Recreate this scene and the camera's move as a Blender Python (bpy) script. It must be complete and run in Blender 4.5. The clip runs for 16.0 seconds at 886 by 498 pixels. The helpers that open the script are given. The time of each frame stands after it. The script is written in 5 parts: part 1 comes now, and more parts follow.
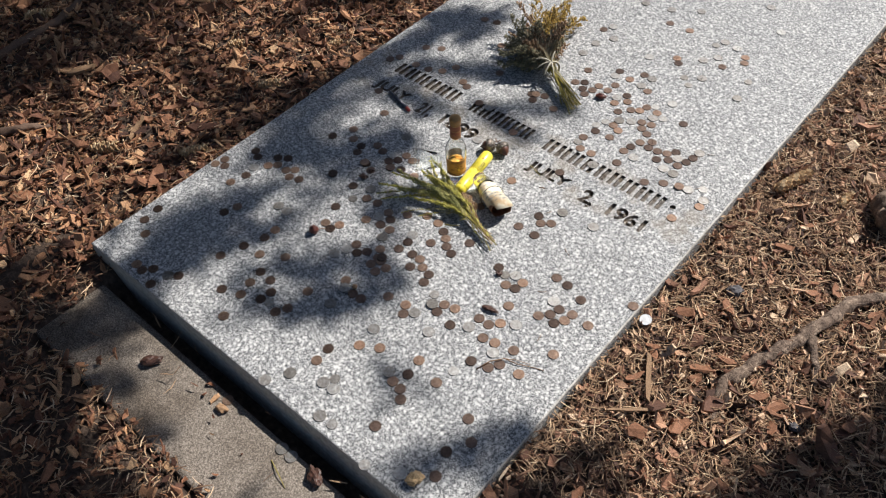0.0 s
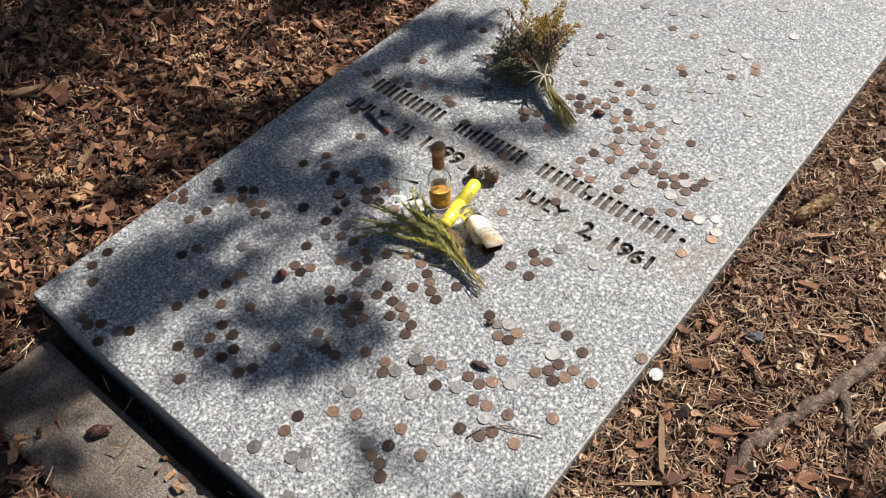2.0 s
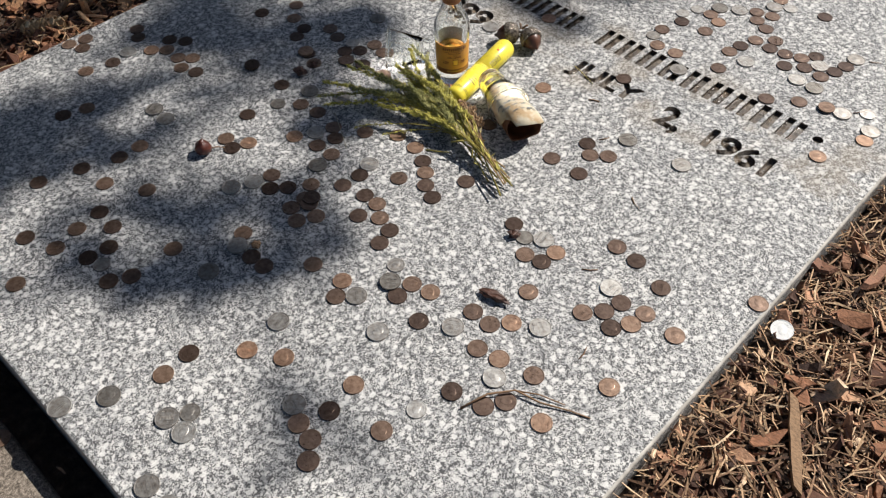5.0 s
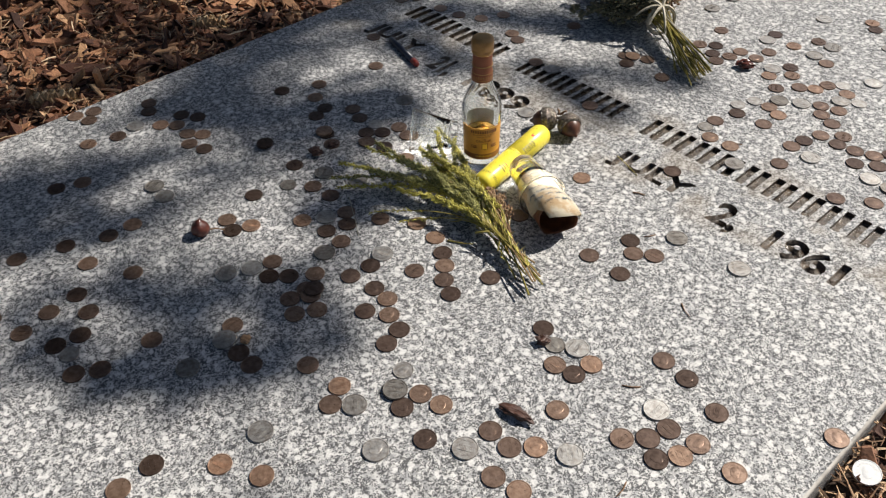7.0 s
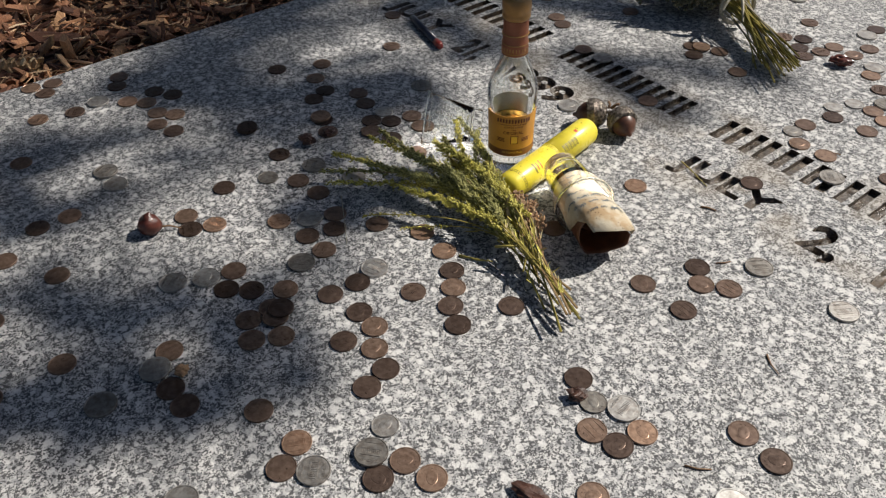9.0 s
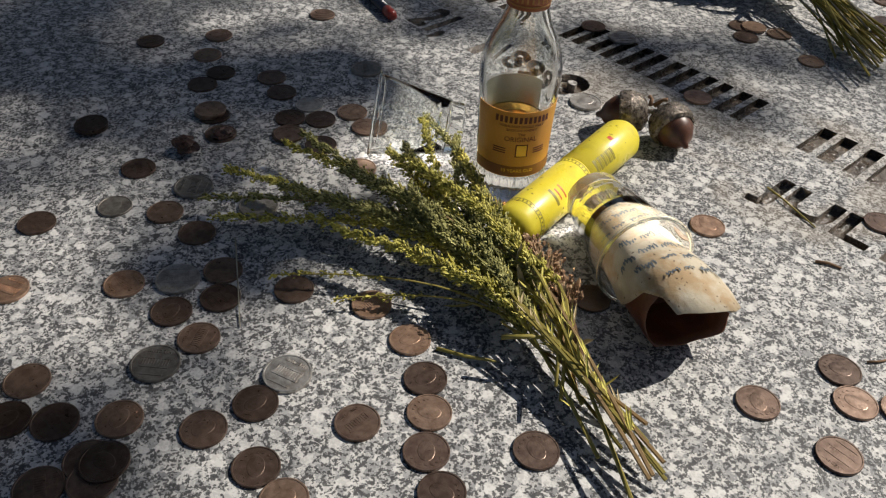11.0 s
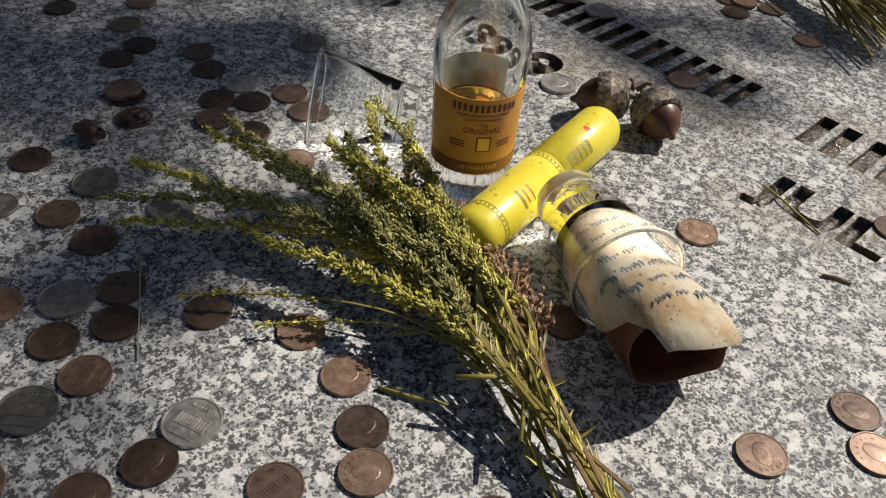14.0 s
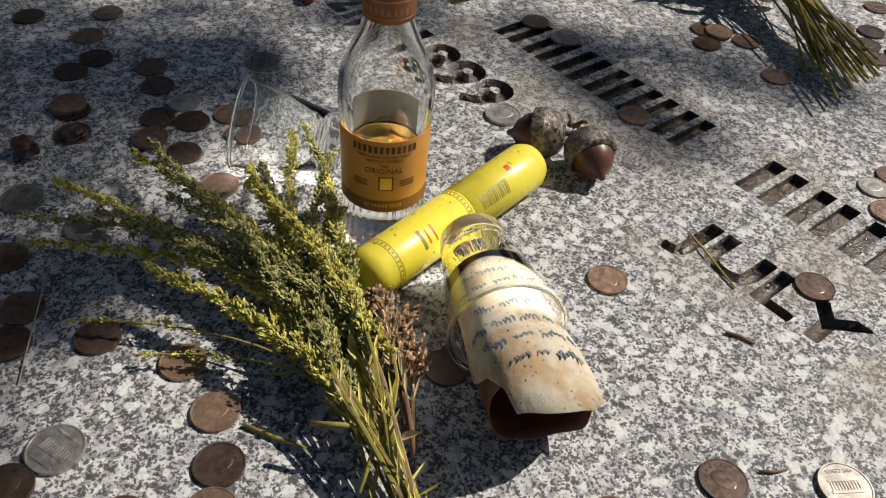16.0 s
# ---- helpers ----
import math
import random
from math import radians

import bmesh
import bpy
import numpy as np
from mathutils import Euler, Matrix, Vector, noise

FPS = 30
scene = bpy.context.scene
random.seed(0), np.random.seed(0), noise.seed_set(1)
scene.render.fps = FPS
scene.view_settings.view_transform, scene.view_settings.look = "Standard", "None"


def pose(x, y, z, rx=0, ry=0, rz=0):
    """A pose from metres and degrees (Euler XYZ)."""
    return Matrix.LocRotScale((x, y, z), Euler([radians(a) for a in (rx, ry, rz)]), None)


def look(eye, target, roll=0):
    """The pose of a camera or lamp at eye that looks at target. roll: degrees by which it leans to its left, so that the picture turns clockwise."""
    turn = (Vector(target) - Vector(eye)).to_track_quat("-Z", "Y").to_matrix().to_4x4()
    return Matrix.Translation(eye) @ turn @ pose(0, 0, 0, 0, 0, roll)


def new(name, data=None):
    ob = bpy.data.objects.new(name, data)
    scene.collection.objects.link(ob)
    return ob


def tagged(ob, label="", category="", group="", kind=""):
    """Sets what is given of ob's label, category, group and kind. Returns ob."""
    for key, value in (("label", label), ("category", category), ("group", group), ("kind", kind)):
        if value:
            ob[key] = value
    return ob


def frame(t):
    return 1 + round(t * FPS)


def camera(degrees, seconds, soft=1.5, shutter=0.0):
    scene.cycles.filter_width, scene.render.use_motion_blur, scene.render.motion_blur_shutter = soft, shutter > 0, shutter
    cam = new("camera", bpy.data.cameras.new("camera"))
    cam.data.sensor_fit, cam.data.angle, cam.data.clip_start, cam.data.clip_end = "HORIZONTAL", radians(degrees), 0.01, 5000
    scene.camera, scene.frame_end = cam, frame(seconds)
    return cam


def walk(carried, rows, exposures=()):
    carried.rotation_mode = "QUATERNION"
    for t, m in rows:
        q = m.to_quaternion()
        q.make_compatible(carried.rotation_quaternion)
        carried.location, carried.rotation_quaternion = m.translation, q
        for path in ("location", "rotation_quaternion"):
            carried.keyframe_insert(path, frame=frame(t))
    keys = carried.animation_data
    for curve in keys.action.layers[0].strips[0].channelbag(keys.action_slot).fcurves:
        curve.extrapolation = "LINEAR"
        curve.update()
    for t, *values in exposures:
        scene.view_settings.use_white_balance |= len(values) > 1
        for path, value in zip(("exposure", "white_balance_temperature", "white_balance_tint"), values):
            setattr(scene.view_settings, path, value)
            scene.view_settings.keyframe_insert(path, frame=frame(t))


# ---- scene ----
from collections import defaultdict

rng = random.Random(7)

# ---- camera ----
LENS = 56.05
# seconds, eye, target, roll
PATH = [
    (0, (1.2238, -0.3319, 1.1769), (0.7800, 0.1503, 0.4216), -2.50),
    (0.5, (1.2177, -0.3104, 1.1648), (0.7742, 0.1709, 0.4088), -2.74),
    (1, (1.2158, -0.2885, 1.1678), (0.7702, 0.1898, 0.4111), -3.29),
    (1.5, (1.2093, -0.2656, 1.1628), (0.7804, 0.2214, 0.4020), -2.34),
    (2, (1.1148, -0.1826, 1.1118), (0.6850, 0.2958, 0.3459), -3.08),
    (2.5, (1.0712, -0.1260, 1.0793), (0.6509, 0.3507, 0.3072), -2.60),
    (3, (1.0804, -0.0978, 1.0545), (0.6608, 0.3714, 0.2775), -1.98),
    (3.5, (0.9954, -0.0437, 0.9883), (0.5727, 0.4131, 0.2056), -1.89),
    (4, (0.9802, -0.0208, 0.8469), (0.5570, 0.4298, 0.0609), -1.30),
    (4.2, (0.9943, -0.0186, 0.7699), (0.5691, 0.4282, -0.0172), -1.26),
    (6.3, (0.9987, 0.0030, 0.5836), (0.4679, 0.4983, -0.1041), -1.55),
    (6.5, (0.9811, 0.0210, 0.5730), (0.4454, 0.5108, -0.1148), -1.64),
    (7, (0.9569, 0.0504, 0.5537), (0.4037, 0.5439, -0.1174), -1.41),
    (7.5, (0.9497, 0.0791, 0.5394), (0.3760, 0.5636, -0.1209), -1.83),
    (8, (0.9307, 0.0981, 0.5137), (0.3341, 0.5661, -0.1382), -1.69),
    (8.2, (0.9229, 0.1088, 0.4976), (0.3259, 0.5735, -0.1564), -1.35),
    (10.3, (0.7427, 0.2409, 0.3198), (0.1591, 0.7525, -0.3108), 1.61),
    (10.5, (0.7226, 0.2566, 0.3074), (0.1510, 0.7813, -0.3236), 2.36),
    (11, (0.6805, 0.2865, 0.2732), (0.1299, 0.8272, -0.3627), 3.51),
    (11.5, (0.6551, 0.3063, 0.2597), (0.1207, 0.8568, -0.3817), 4.35),
    (12, (0.6444, 0.3223, 0.2530), (0.1156, 0.8739, -0.3921), 4.64),
    (12.5, (0.6414, 0.3289, 0.2533), (0.1161, 0.8805, -0.3946), 4.97),
    (13, (0.6416, 0.3312, 0.2512), (0.1207, 0.8866, -0.3970), 5.36),
    (13.5, (0.6411, 0.3354, 0.2487), (0.1248, 0.8901, -0.4038), 5.47),
    (14, (0.6424, 0.3364, 0.2447), (0.1331, 0.8900, -0.4141), 5.65),
    (14.5, (0.6427, 0.3423, 0.2484), (0.1372, 0.8956, -0.4136), 5.62),
    (15, (0.6551, 0.3546, 0.2430), (0.1530, 0.9068, -0.4226), 5.81),
    (15.5, (0.6762, 0.3823, 0.2589), (0.1516, 0.9098, -0.4093), 5.35),
    (16, (0.6756, 0.3944, 0.2684), (0.1343, 0.8961, -0.4064), 5.77),
]
cam = camera(LENS, 16.0, 1.15)
walk(cam, [(t, look(eye, target, roll)) for t, eye, target, roll in PATH], [(0, 0.44, 6150, 10), (2.5, 0.40, 6250, 10), (4.0, 0.30, 6300, 10), (7, 0.30, 6400, 10), (10.3, -0.04, 6500, 10), (12.5, -0.10, 6600, 10), (16, -0.05, 6500, 10)])

# ---- sun and sky ----
SUN_AZIMUTH = radians(73)     # towards the sun, from +x to +y
SUN_HEIGHT = radians(46)
SUN = Vector((math.cos(SUN_AZIMUTH) * math.cos(SUN_HEIGHT), math.sin(SUN_AZIMUTH) * math.cos(SUN_HEIGHT), math.sin(SUN_HEIGHT)))
world = bpy.data.worlds.new("world")
scene.world = world
world.use_nodes = True
sky = world.node_tree.nodes.new("ShaderNodeTexSky")
sky.sky_type, sky.sun_disc = "NISHITA", False
sky.sun_elevation, sky.sun_rotation = SUN_HEIGHT, radians(90) - SUN_AZIMUTH
world.node_tree.links.new(sky.outputs[0], world.node_tree.nodes["Background"].inputs[0])
world.node_tree.nodes["Background"].inputs[1].default_value = 0.05
sun_data = bpy.data.lights.new("sun", "SUN")
sun_data.energy, sun_data.angle, sun_data.color = 5.0, radians(0.53), (1.0, 0.935, 0.84)
new("sun", sun_data).matrix_world = look(SUN * 20, (0, 0, 0))


# ---- materials ----
class Nodes:
    """A small helper to write node materials."""

    def __init__(self, name):
        self.mat = bpy.data.materials.new(name)
        self.mat.use_nodes = True
        self.tree = self.mat.node_tree
        self.shader = self.tree.nodes["Principled BSDF"]
        self.coords = self.tree.nodes.new("ShaderNodeTexCoord").outputs["Object"]
        self.place = self.tree.nodes.new("ShaderNodeNewGeometry").outputs["Position"]

    def node(self, kind, link=(), **values):
        n = self.tree.nodes.new(kind)
        for key, value in values.items():
            setattr(n, key, value)
        for key, value in dict(link).items():
            if isinstance(value, bpy.types.NodeSocket):
                self.tree.links.new(value, n.inputs[key])
            else:
                n.inputs[key].default_value = value
        return n

    def noise(self, scale, detail=4.0, rough=0.6, at=None, out="Fac"):
        return self.node("ShaderNodeTexNoise", {"Vector": at or self.place, "Scale": scale, "Detail": detail, "Roughness": rough}).outputs[out]

    def cells(self, scale, at=None, feature="F1", out="Color"):
        return self.node("ShaderNodeTexVoronoi", {"Vector": at or self.place, "Scale": scale}, feature=feature).outputs[out]

    def ramp(self, fac, *stops, hard=False):
        n = self.node("ShaderNodeValToRGB", {"Fac": fac})
        n.color_ramp.interpolation = "CONSTANT" if hard else "LINEAR"
        while len(n.color_ramp.elements) < len(stops):
            n.color_ramp.elements.new(0.5)
        for e, (at, colour) in zip(n.color_ramp.elements, stops):
            e.position = at
            e.color = (*((colour,) * 3 if isinstance(colour, (int, float)) else colour), 1)
        return n.outputs["Color"]

    def mix(self, fac, a, b, blend="MIX"):
        n = self.tree.nodes.new("ShaderNodeMix")
        n.data_type, n.blend_type = "RGBA", blend
        for key, value in ((0, fac), (6, a), (7, b)):
            if isinstance(value, bpy.types.NodeSocket):
                self.tree.links.new(value, n.inputs[key])
            else:
                n.inputs[key].default_value = value if key == 0 else (*value, 1)
        return n.outputs[2]

    def maths(self, op, a, b=0.0):
        return self.node("ShaderNodeMath", {0: a, 1: b}, operation=op).outputs[0]

    def bent(self, scale, amount):
        """Coordinates pushed about by noise."""
        push = self.node("ShaderNodeVectorMath", {0: self.noise(scale, 2.0, out="Color"), 1: (0.5, 0.5, 0.5)}, operation="SUBTRACT").outputs[0]
        push = self.node("ShaderNodeVectorMath", {0: push, "Scale": amount}, operation="SCALE").outputs[0]
        return self.node("ShaderNodeVectorMath", {0: self.place, 1: push}, operation="ADD").outputs[0]

    def random(self):
        return self.node("ShaderNodeObjectInfo").outputs["Random"]

    def island(self):
        return self.node("ShaderNodeNewGeometry").outputs["Random Per Island"]

    def bump(self, height, strength, distance):
        n = self.node("ShaderNodeBump", {"Height": height, "Strength": strength, "Distance": distance})
        self.tree.links.new(n.outputs[0], self.shader.inputs["Normal"])
        return self

    def done(self, **values):
        for key, value in values.items():
            socket = self.shader.inputs[{"ior": "IOR", "specular_ior_level": "Specular IOR Level"}.get(key, key.replace("_", " ").title())]
            if isinstance(value, bpy.types.NodeSocket):
                self.tree.links.new(value, socket)
            else:
                socket.default_value = (*value, 1) if isinstance(value, tuple) and len(value) == 3 and socket.type == "RGBA" else value
        return self.mat


def granite_colour(n):
    """Pale grey granite: grey quartz and off-white feldspar grains, larger white crystals, black mica in loose clusters."""
    at = n.bent(520, 0.0042)
    grain = n.node("ShaderNodeSeparateColor", {0: n.cells(340, at)}).outputs[0]
    grain = n.maths("ADD", n.maths("MULTIPLY", grain, 0.8), n.maths("MULTIPLY", n.noise(210, 4.0, 0.7), 0.4))
    body = n.ramp(grain, (0.20, (0.25, 0.254, 0.26)), (0.42, (0.38, 0.381, 0.384)), (0.60, (0.50, 0.497, 0.49)), (0.84, (0.66, 0.652, 0.636)))
    body = n.mix(0.6, body, n.ramp(n.noise(900, 3.0, 0.7), (0.34, 0.72), (0.60, 1.08)), "MULTIPLY")
    # large white crystals, mostly free of mica
    big = n.bent(260, 0.007)
    pick = n.node("ShaderNodeSeparateColor", {0: n.cells(150, big)}).outputs[2]
    white = n.maths("MULTIPLY", n.ramp(pick, (0.80, 0.0), (0.82, 1.0)), n.ramp(n.cells(150, big, out="Distance"), (0.36, 1.0), (0.46, 0.0)))
    body = n.mix(n.maths("MULTIPLY", white, 0.75), body, (0.74, 0.73, 0.71))
    # black mica: flakes and finer specks, thicker in some patches than in others
    cluster = n.maths("MULTIPLY", n.maths("SUBTRACT", n.noise(170, 4.0, 0.65), 0.5), 1.6)
    flake = n.node("ShaderNodeSeparateColor", {0: n.cells(760, n.bent(900, 0.0021))}).outputs[1]
    flake = n.ramp(n.maths("ADD", flake, cluster), (0.725, 0.0), (0.765, 0.90))
    speck = n.node("ShaderNodeSeparateColor", {0: n.cells(1050, n.bent(1300, 0.0012))}).outputs[1]
    speck = n.ramp(n.maths("ADD", speck, n.maths("MULTIPLY", cluster, 0.8)), (0.74, 0.0), (0.79, 0.85))
    dark = n.maths("MULTIPLY", n.maths("MAXIMUM", flake, speck), n.maths("SUBTRACT", 1.0, n.maths("MULTIPLY", white, 0.8)))
    colour = n.mix(dark, body, (0.040, 0.041, 0.045))
    colour = n.mix(0.6, colour, n.ramp(n.noise(6, 5.0), (0.3, (0.84, 0.84, 0.85)), (0.7, (1.0, 0.99, 0.97))), "MULTIPLY")
    # brown run-off stains along the carved lines
    y = n.node("ShaderNodeSeparateXYZ", {0: n.place}).outputs[1]
    band = n.ramp(n.maths("ABSOLUTE", n.maths("SUBTRACT", y, 0.742)), (0.055, 1.0), (0.085, 0.0))
    patch = n.ramp(n.noise(17, 4.0), (0.47, 0.0), (0.62, 0.4))
    colour = n.mix(n.maths("MULTIPLY", band, patch), colour, (0.25, 0.20, 0.14))
    return colour, dark


def make_granite():
    n = Nodes("granite")
    colour, dark = granite_colour(n)
    n.bump(n.maths("SUBTRACT", n.noise(900, 3.0), n.maths("MULTIPLY", dark, 0.4)), 0.2, 0.0005)
    return n.done(base_color=colour, roughness=n.ramp(n.noise(60), (0.3, 0.45), (0.7, 0.65)), specular_ior_level=0.3)


def make_carved():
    n = Nodes("weathered carving")
    stone, _ = granite_colour(n)
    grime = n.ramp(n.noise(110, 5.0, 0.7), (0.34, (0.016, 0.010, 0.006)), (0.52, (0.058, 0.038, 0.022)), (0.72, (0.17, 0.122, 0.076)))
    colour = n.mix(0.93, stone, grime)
    n.bump(n.noise(300), 0.9, 0.0016)
    return n.done(base_color=colour, roughness=n.ramp(n.noise(90), (0.38, 0.18), (0.62, 0.52)))


def make_concrete():
    n = Nodes("concrete")
    sand = n.ramp(n.noise(430, 4.0, 0.85), (0.38, (0.055, 0.043, 0.033)), (0.5, (0.18, 0.15, 0.122)), (0.62, (0.42, 0.36, 0.30)))
    colour = n.mix(0.8, sand, n.ramp(n.noise(9, 6.0), (0.34, (0.40, 0.35, 0.30)), (0.58, (1, 1, 1))), "MULTIPLY")
    n.bump(n.noise(600, 5.0, 0.8), 0.35, 0.0012)
    return n.done(base_color=colour, roughness=0.9)


def make_soil():
    n = Nodes("soil")
    colour = n.ramp(n.noise(90, 6.0), (0.3, (0.03, 0.02, 0.014)), (0.55, (0.085, 0.055, 0.038)), (0.75, (0.17, 0.12, 0.085)))
    n.bump(n.noise(160, 6.0), 0.8, 0.006)
    return n.done(base_color=colour, roughness=0.95)


def make_bark(name, *stops):
    n = Nodes(name)
    pick = n.ramp(n.island(), *stops)
    grain = n.node("ShaderNodeMapping", {"Vector": n.place, "Scale": (1.0, 3.0, 1.0)}).outputs[0]
    colour = n.mix(0.7, pick, n.ramp(n.noise(230, 6.0, 0.7, at=grain), (0.34, (0.34, 0.30, 0.28)), (0.62, (1.2, 1.15, 1.1))), "MULTIPLY")
    n.bump(n.noise(300, 4.0), 0.5, 0.002)
    return n.done(base_color=colour, roughness=0.8)


def make_root_bark():
    """Grey-brown bark with flakes and cracks."""
    n = Nodes("root bark")
    flake = n.ramp(n.noise(70, 6.0, 0.7, at=n.bent(60, 0.02)), (0.32, (0.07, 0.047, 0.034)), (0.5, (0.21, 0.145, 0.105)), (0.7, (0.46, 0.345, 0.25)))
    crack = n.ramp(n.cells(110, n.bent(90, 0.012), feature="DISTANCE_TO_EDGE", out="Distance"), (0.02, 0.82), (0.10, 1.0))
    n.bump(n.maths("ADD", n.noise(120, 6.0, 0.7), crack), 1.0, 0.005)
    return n.done(base_color=n.mix(0.8, flake, crack, "MULTIPLY"), roughness=0.9)


def make_coin_metal(name, metal, rough, *stops):
    n = Nodes(name)
    pick = n.ramp(n.random(), *stops)
    tarnish = n.ramp(n.noise(260, 4.0), (0.35, (0.55, 0.5, 0.47)), (0.65, (1, 1, 1)))
    n.bump(n.noise(1500, 2.0), 0.2, 0.0003)
    return n.done(base_color=n.mix(0.8, pick, tarnish, "MULTIPLY"), metallic=metal, roughness=n.ramp(n.noise(400), (0.3, rough - 0.1), (0.7, rough + 0.12)))


def make_plain(name, low, high, rough=0.6, scale=200, metal=0.0, bump=0.2, **more):
    n = Nodes(name)
    colour = n.ramp(n.noise(scale, 5.0), (0.32, low), (0.68, high))
    if bump:
        n.bump(n.noise(scale * 3), bump, 0.0008)
    return n.done(base_color=colour, roughness=rough, metallic=metal, **more)


def make_by_island(name, rough, *stops, sheen=0.0):
    n = Nodes(name)
    colour = n.mix(0.5, n.ramp(n.island(), *stops), n.ramp(n.noise(300), (0.3, 0.5), (0.7, 1.1)), "MULTIPLY")
    return n.done(base_color=colour, roughness=rough, subsurface_weight=0.0)


def make_lacquer():
    """Yellow lacquer with specks of dirt."""
    n = Nodes("yellow lacquer")
    colour = n.ramp(n.noise(40, 5.0), (0.32, (0.74, 0.62, 0.045)), (0.68, (0.83, 0.71, 0.075)))
    near = n.cells(260, n.bent(300, 0.004), out="Distance")
    pick = n.node("ShaderNodeSeparateColor", {0: n.cells(260, n.bent(300, 0.004))}).outputs[0]
    speck = n.maths("MULTIPLY", n.ramp(near, (0.14, 1.0), (0.2, 0.0)), n.ramp(pick, (0.72, 0.0), (0.74, 0.9)))
    colour = n.mix(speck, colour, (0.12, 0.06, 0.02))
    colour = n.mix(n.ramp(n.noise(110, 5.0), (0.56, 0.0), (0.72, 0.35)), colour, (0.45, 0.36, 0.06))
    return n.done(base_color=colour, roughness=n.ramp(n.noise(90), (0.3, 0.24), (0.7, 0.45)))


def make_paper():
    """Cream paper that was wet: tea-coloured stains and specks of dirt."""
    n = Nodes("stained note paper")
    colour = n.ramp(n.noise(90, 5.0), (0.3, (0.47, 0.40, 0.28)), (0.7, (0.63, 0.57, 0.45)))
    colour = n.mix(n.ramp(n.noise(38, 4.0, at=n.bent(60, 0.01)), (0.50, 0.0), (0.62, 0.75)), colour, (0.40, 0.25, 0.11))
    near = n.cells(420, n.bent(300, 0.003), out="Distance")
    pick = n.node("ShaderNodeSeparateColor", {0: n.cells(420, n.bent(300, 0.003))}).outputs[0]
    speck = n.maths("MULTIPLY", n.ramp(near, (0.16, 1.0), (0.24, 0.0)), n.ramp(pick, (0.74, 0.0), (0.76, 0.85)))
    colour = n.mix(speck, colour, (0.10, 0.06, 0.03))
    n.bump(n.noise(160, 5.0), 0.35, 0.0015)
    return n.done(base_color=colour, roughness=0.8)


def make_glass(name, colour, rough=0.0, ior=1.48):
    n = Nodes(name)
    return n.done(base_color=colour, roughness=rough, transmission_weight=1.0, ior=ior)


GRANITE, CARVED, CONCRETE, SOIL = make_granite(), make_carved(), make_concrete(), make_soil()
CHIP = make_bark("bark chips", (0.0, (0.045, 0.022, 0.015)), (0.3, (0.15, 0.07, 0.043)), (0.6, (0.36, 0.185, 0.11)), (0.85, (0.60, 0.37, 0.23)), (1.0, (0.82, 0.64, 0.45)))
RED_CHIP = make_bark("red bark chips", (0.0, (0.045, 0.019, 0.012)), (0.25, (0.14, 0.058, 0.032)), (0.6, (0.30, 0.14, 0.072)), (0.88, (0.52, 0.29, 0.15)), (1.0, (0.72, 0.47, 0.26)))
NEEDLE = make_bark("dry needles", (0.0, (0.09, 0.045, 0.026)), (0.5, (0.33, 0.205, 0.12)), (0.85, (0.54, 0.37, 0.22)), (1.0, (0.74, 0.58, 0.39)))
ROOT = make_root_bark()
DEADWOOD = make_bark("dead wood", (0.0, (0.22, 0.13, 0.07)), (1.0, (0.42, 0.28, 0.16)))
CONE = make_bark("cone scales", (0.0, (0.42, 0.26, 0.13)), (0.6, (0.64, 0.45, 0.24)), (1.0, (0.80, 0.62, 0.38)))
COPPER_METAL = make_coin_metal("worn copper", 0.62, 0.36, (0.0, (0.10, 0.068, 0.053)), (0.3, (0.185, 0.128, 0.10)), (0.6, (0.28, 0.193, 0.145)), (0.85, (0.39, 0.265, 0.19)), (1.0, (0.58, 0.37, 0.25)))
SILVER_METAL = make_coin_metal("worn nickel", 0.8, 0.45, (0.0, (0.30, 0.28, 0.25)), (0.5, (0.46, 0.44, 0.41)), (1.0, (0.62, 0.61, 0.58)))
GLASS = make_glass("clear glass", (0.97, 0.985, 0.975))
DAMP = make_plain("dark damp dirt", (0.12, 0.09, 0.065), (0.55, 0.50, 0.43), 0.15, 500, 0.0, 0.0)
WHISKY = make_glass("amber whisky", (0.92, 0.54, 0.13), 0.0, 1.36)
BACK_LABEL = make_plain("grey-beige back label", (0.24, 0.24, 0.20), (0.35, 0.34, 0.29), 0.7, 60, 0.0, 0.05)
ROSEHIP = make_plain("dark red rose hip", (0.05, 0.014, 0.010), (0.15, 0.045, 0.030), 0.3, 120, 0.0, 0.3)
AMBER_LABEL = make_plain("amber label paper", (0.52, 0.235, 0.038), (0.64, 0.31, 0.055), 0.45, 60, 0.0, 0.05)
LABEL_BAND = make_plain("brown label band", (0.20, 0.07, 0.02), (0.26, 0.10, 0.03), 0.5, 60, 0.0, 0.0)
INK_BROWN = make_plain("dark red ink", (0.10, 0.02, 0.012), (0.13, 0.03, 0.018), 0.5, 90, 0.0, 0.0)
GOLD_INK = make_plain("gold ink", (0.75, 0.45, 0.06), (0.85, 0.55, 0.10), 0.35, 90, 0.3, 0.0)
SLEEVE = make_plain("copper-brown neck foil", (0.30, 0.10, 0.05), (0.38, 0.14, 0.07), 0.45, 60, 0.2, 0.1)
STOPPER = make_plain("tan stopper", (0.36, 0.19, 0.06), (0.5, 0.28, 0.09), 0.4, 80, 0.1, 0.1)
YELLOW = make_lacquer()
TIE = make_plain("pale dry grass blade", (0.30, 0.27, 0.20), (0.46, 0.42, 0.33), 0.7, 90, 0.0, 0.1)
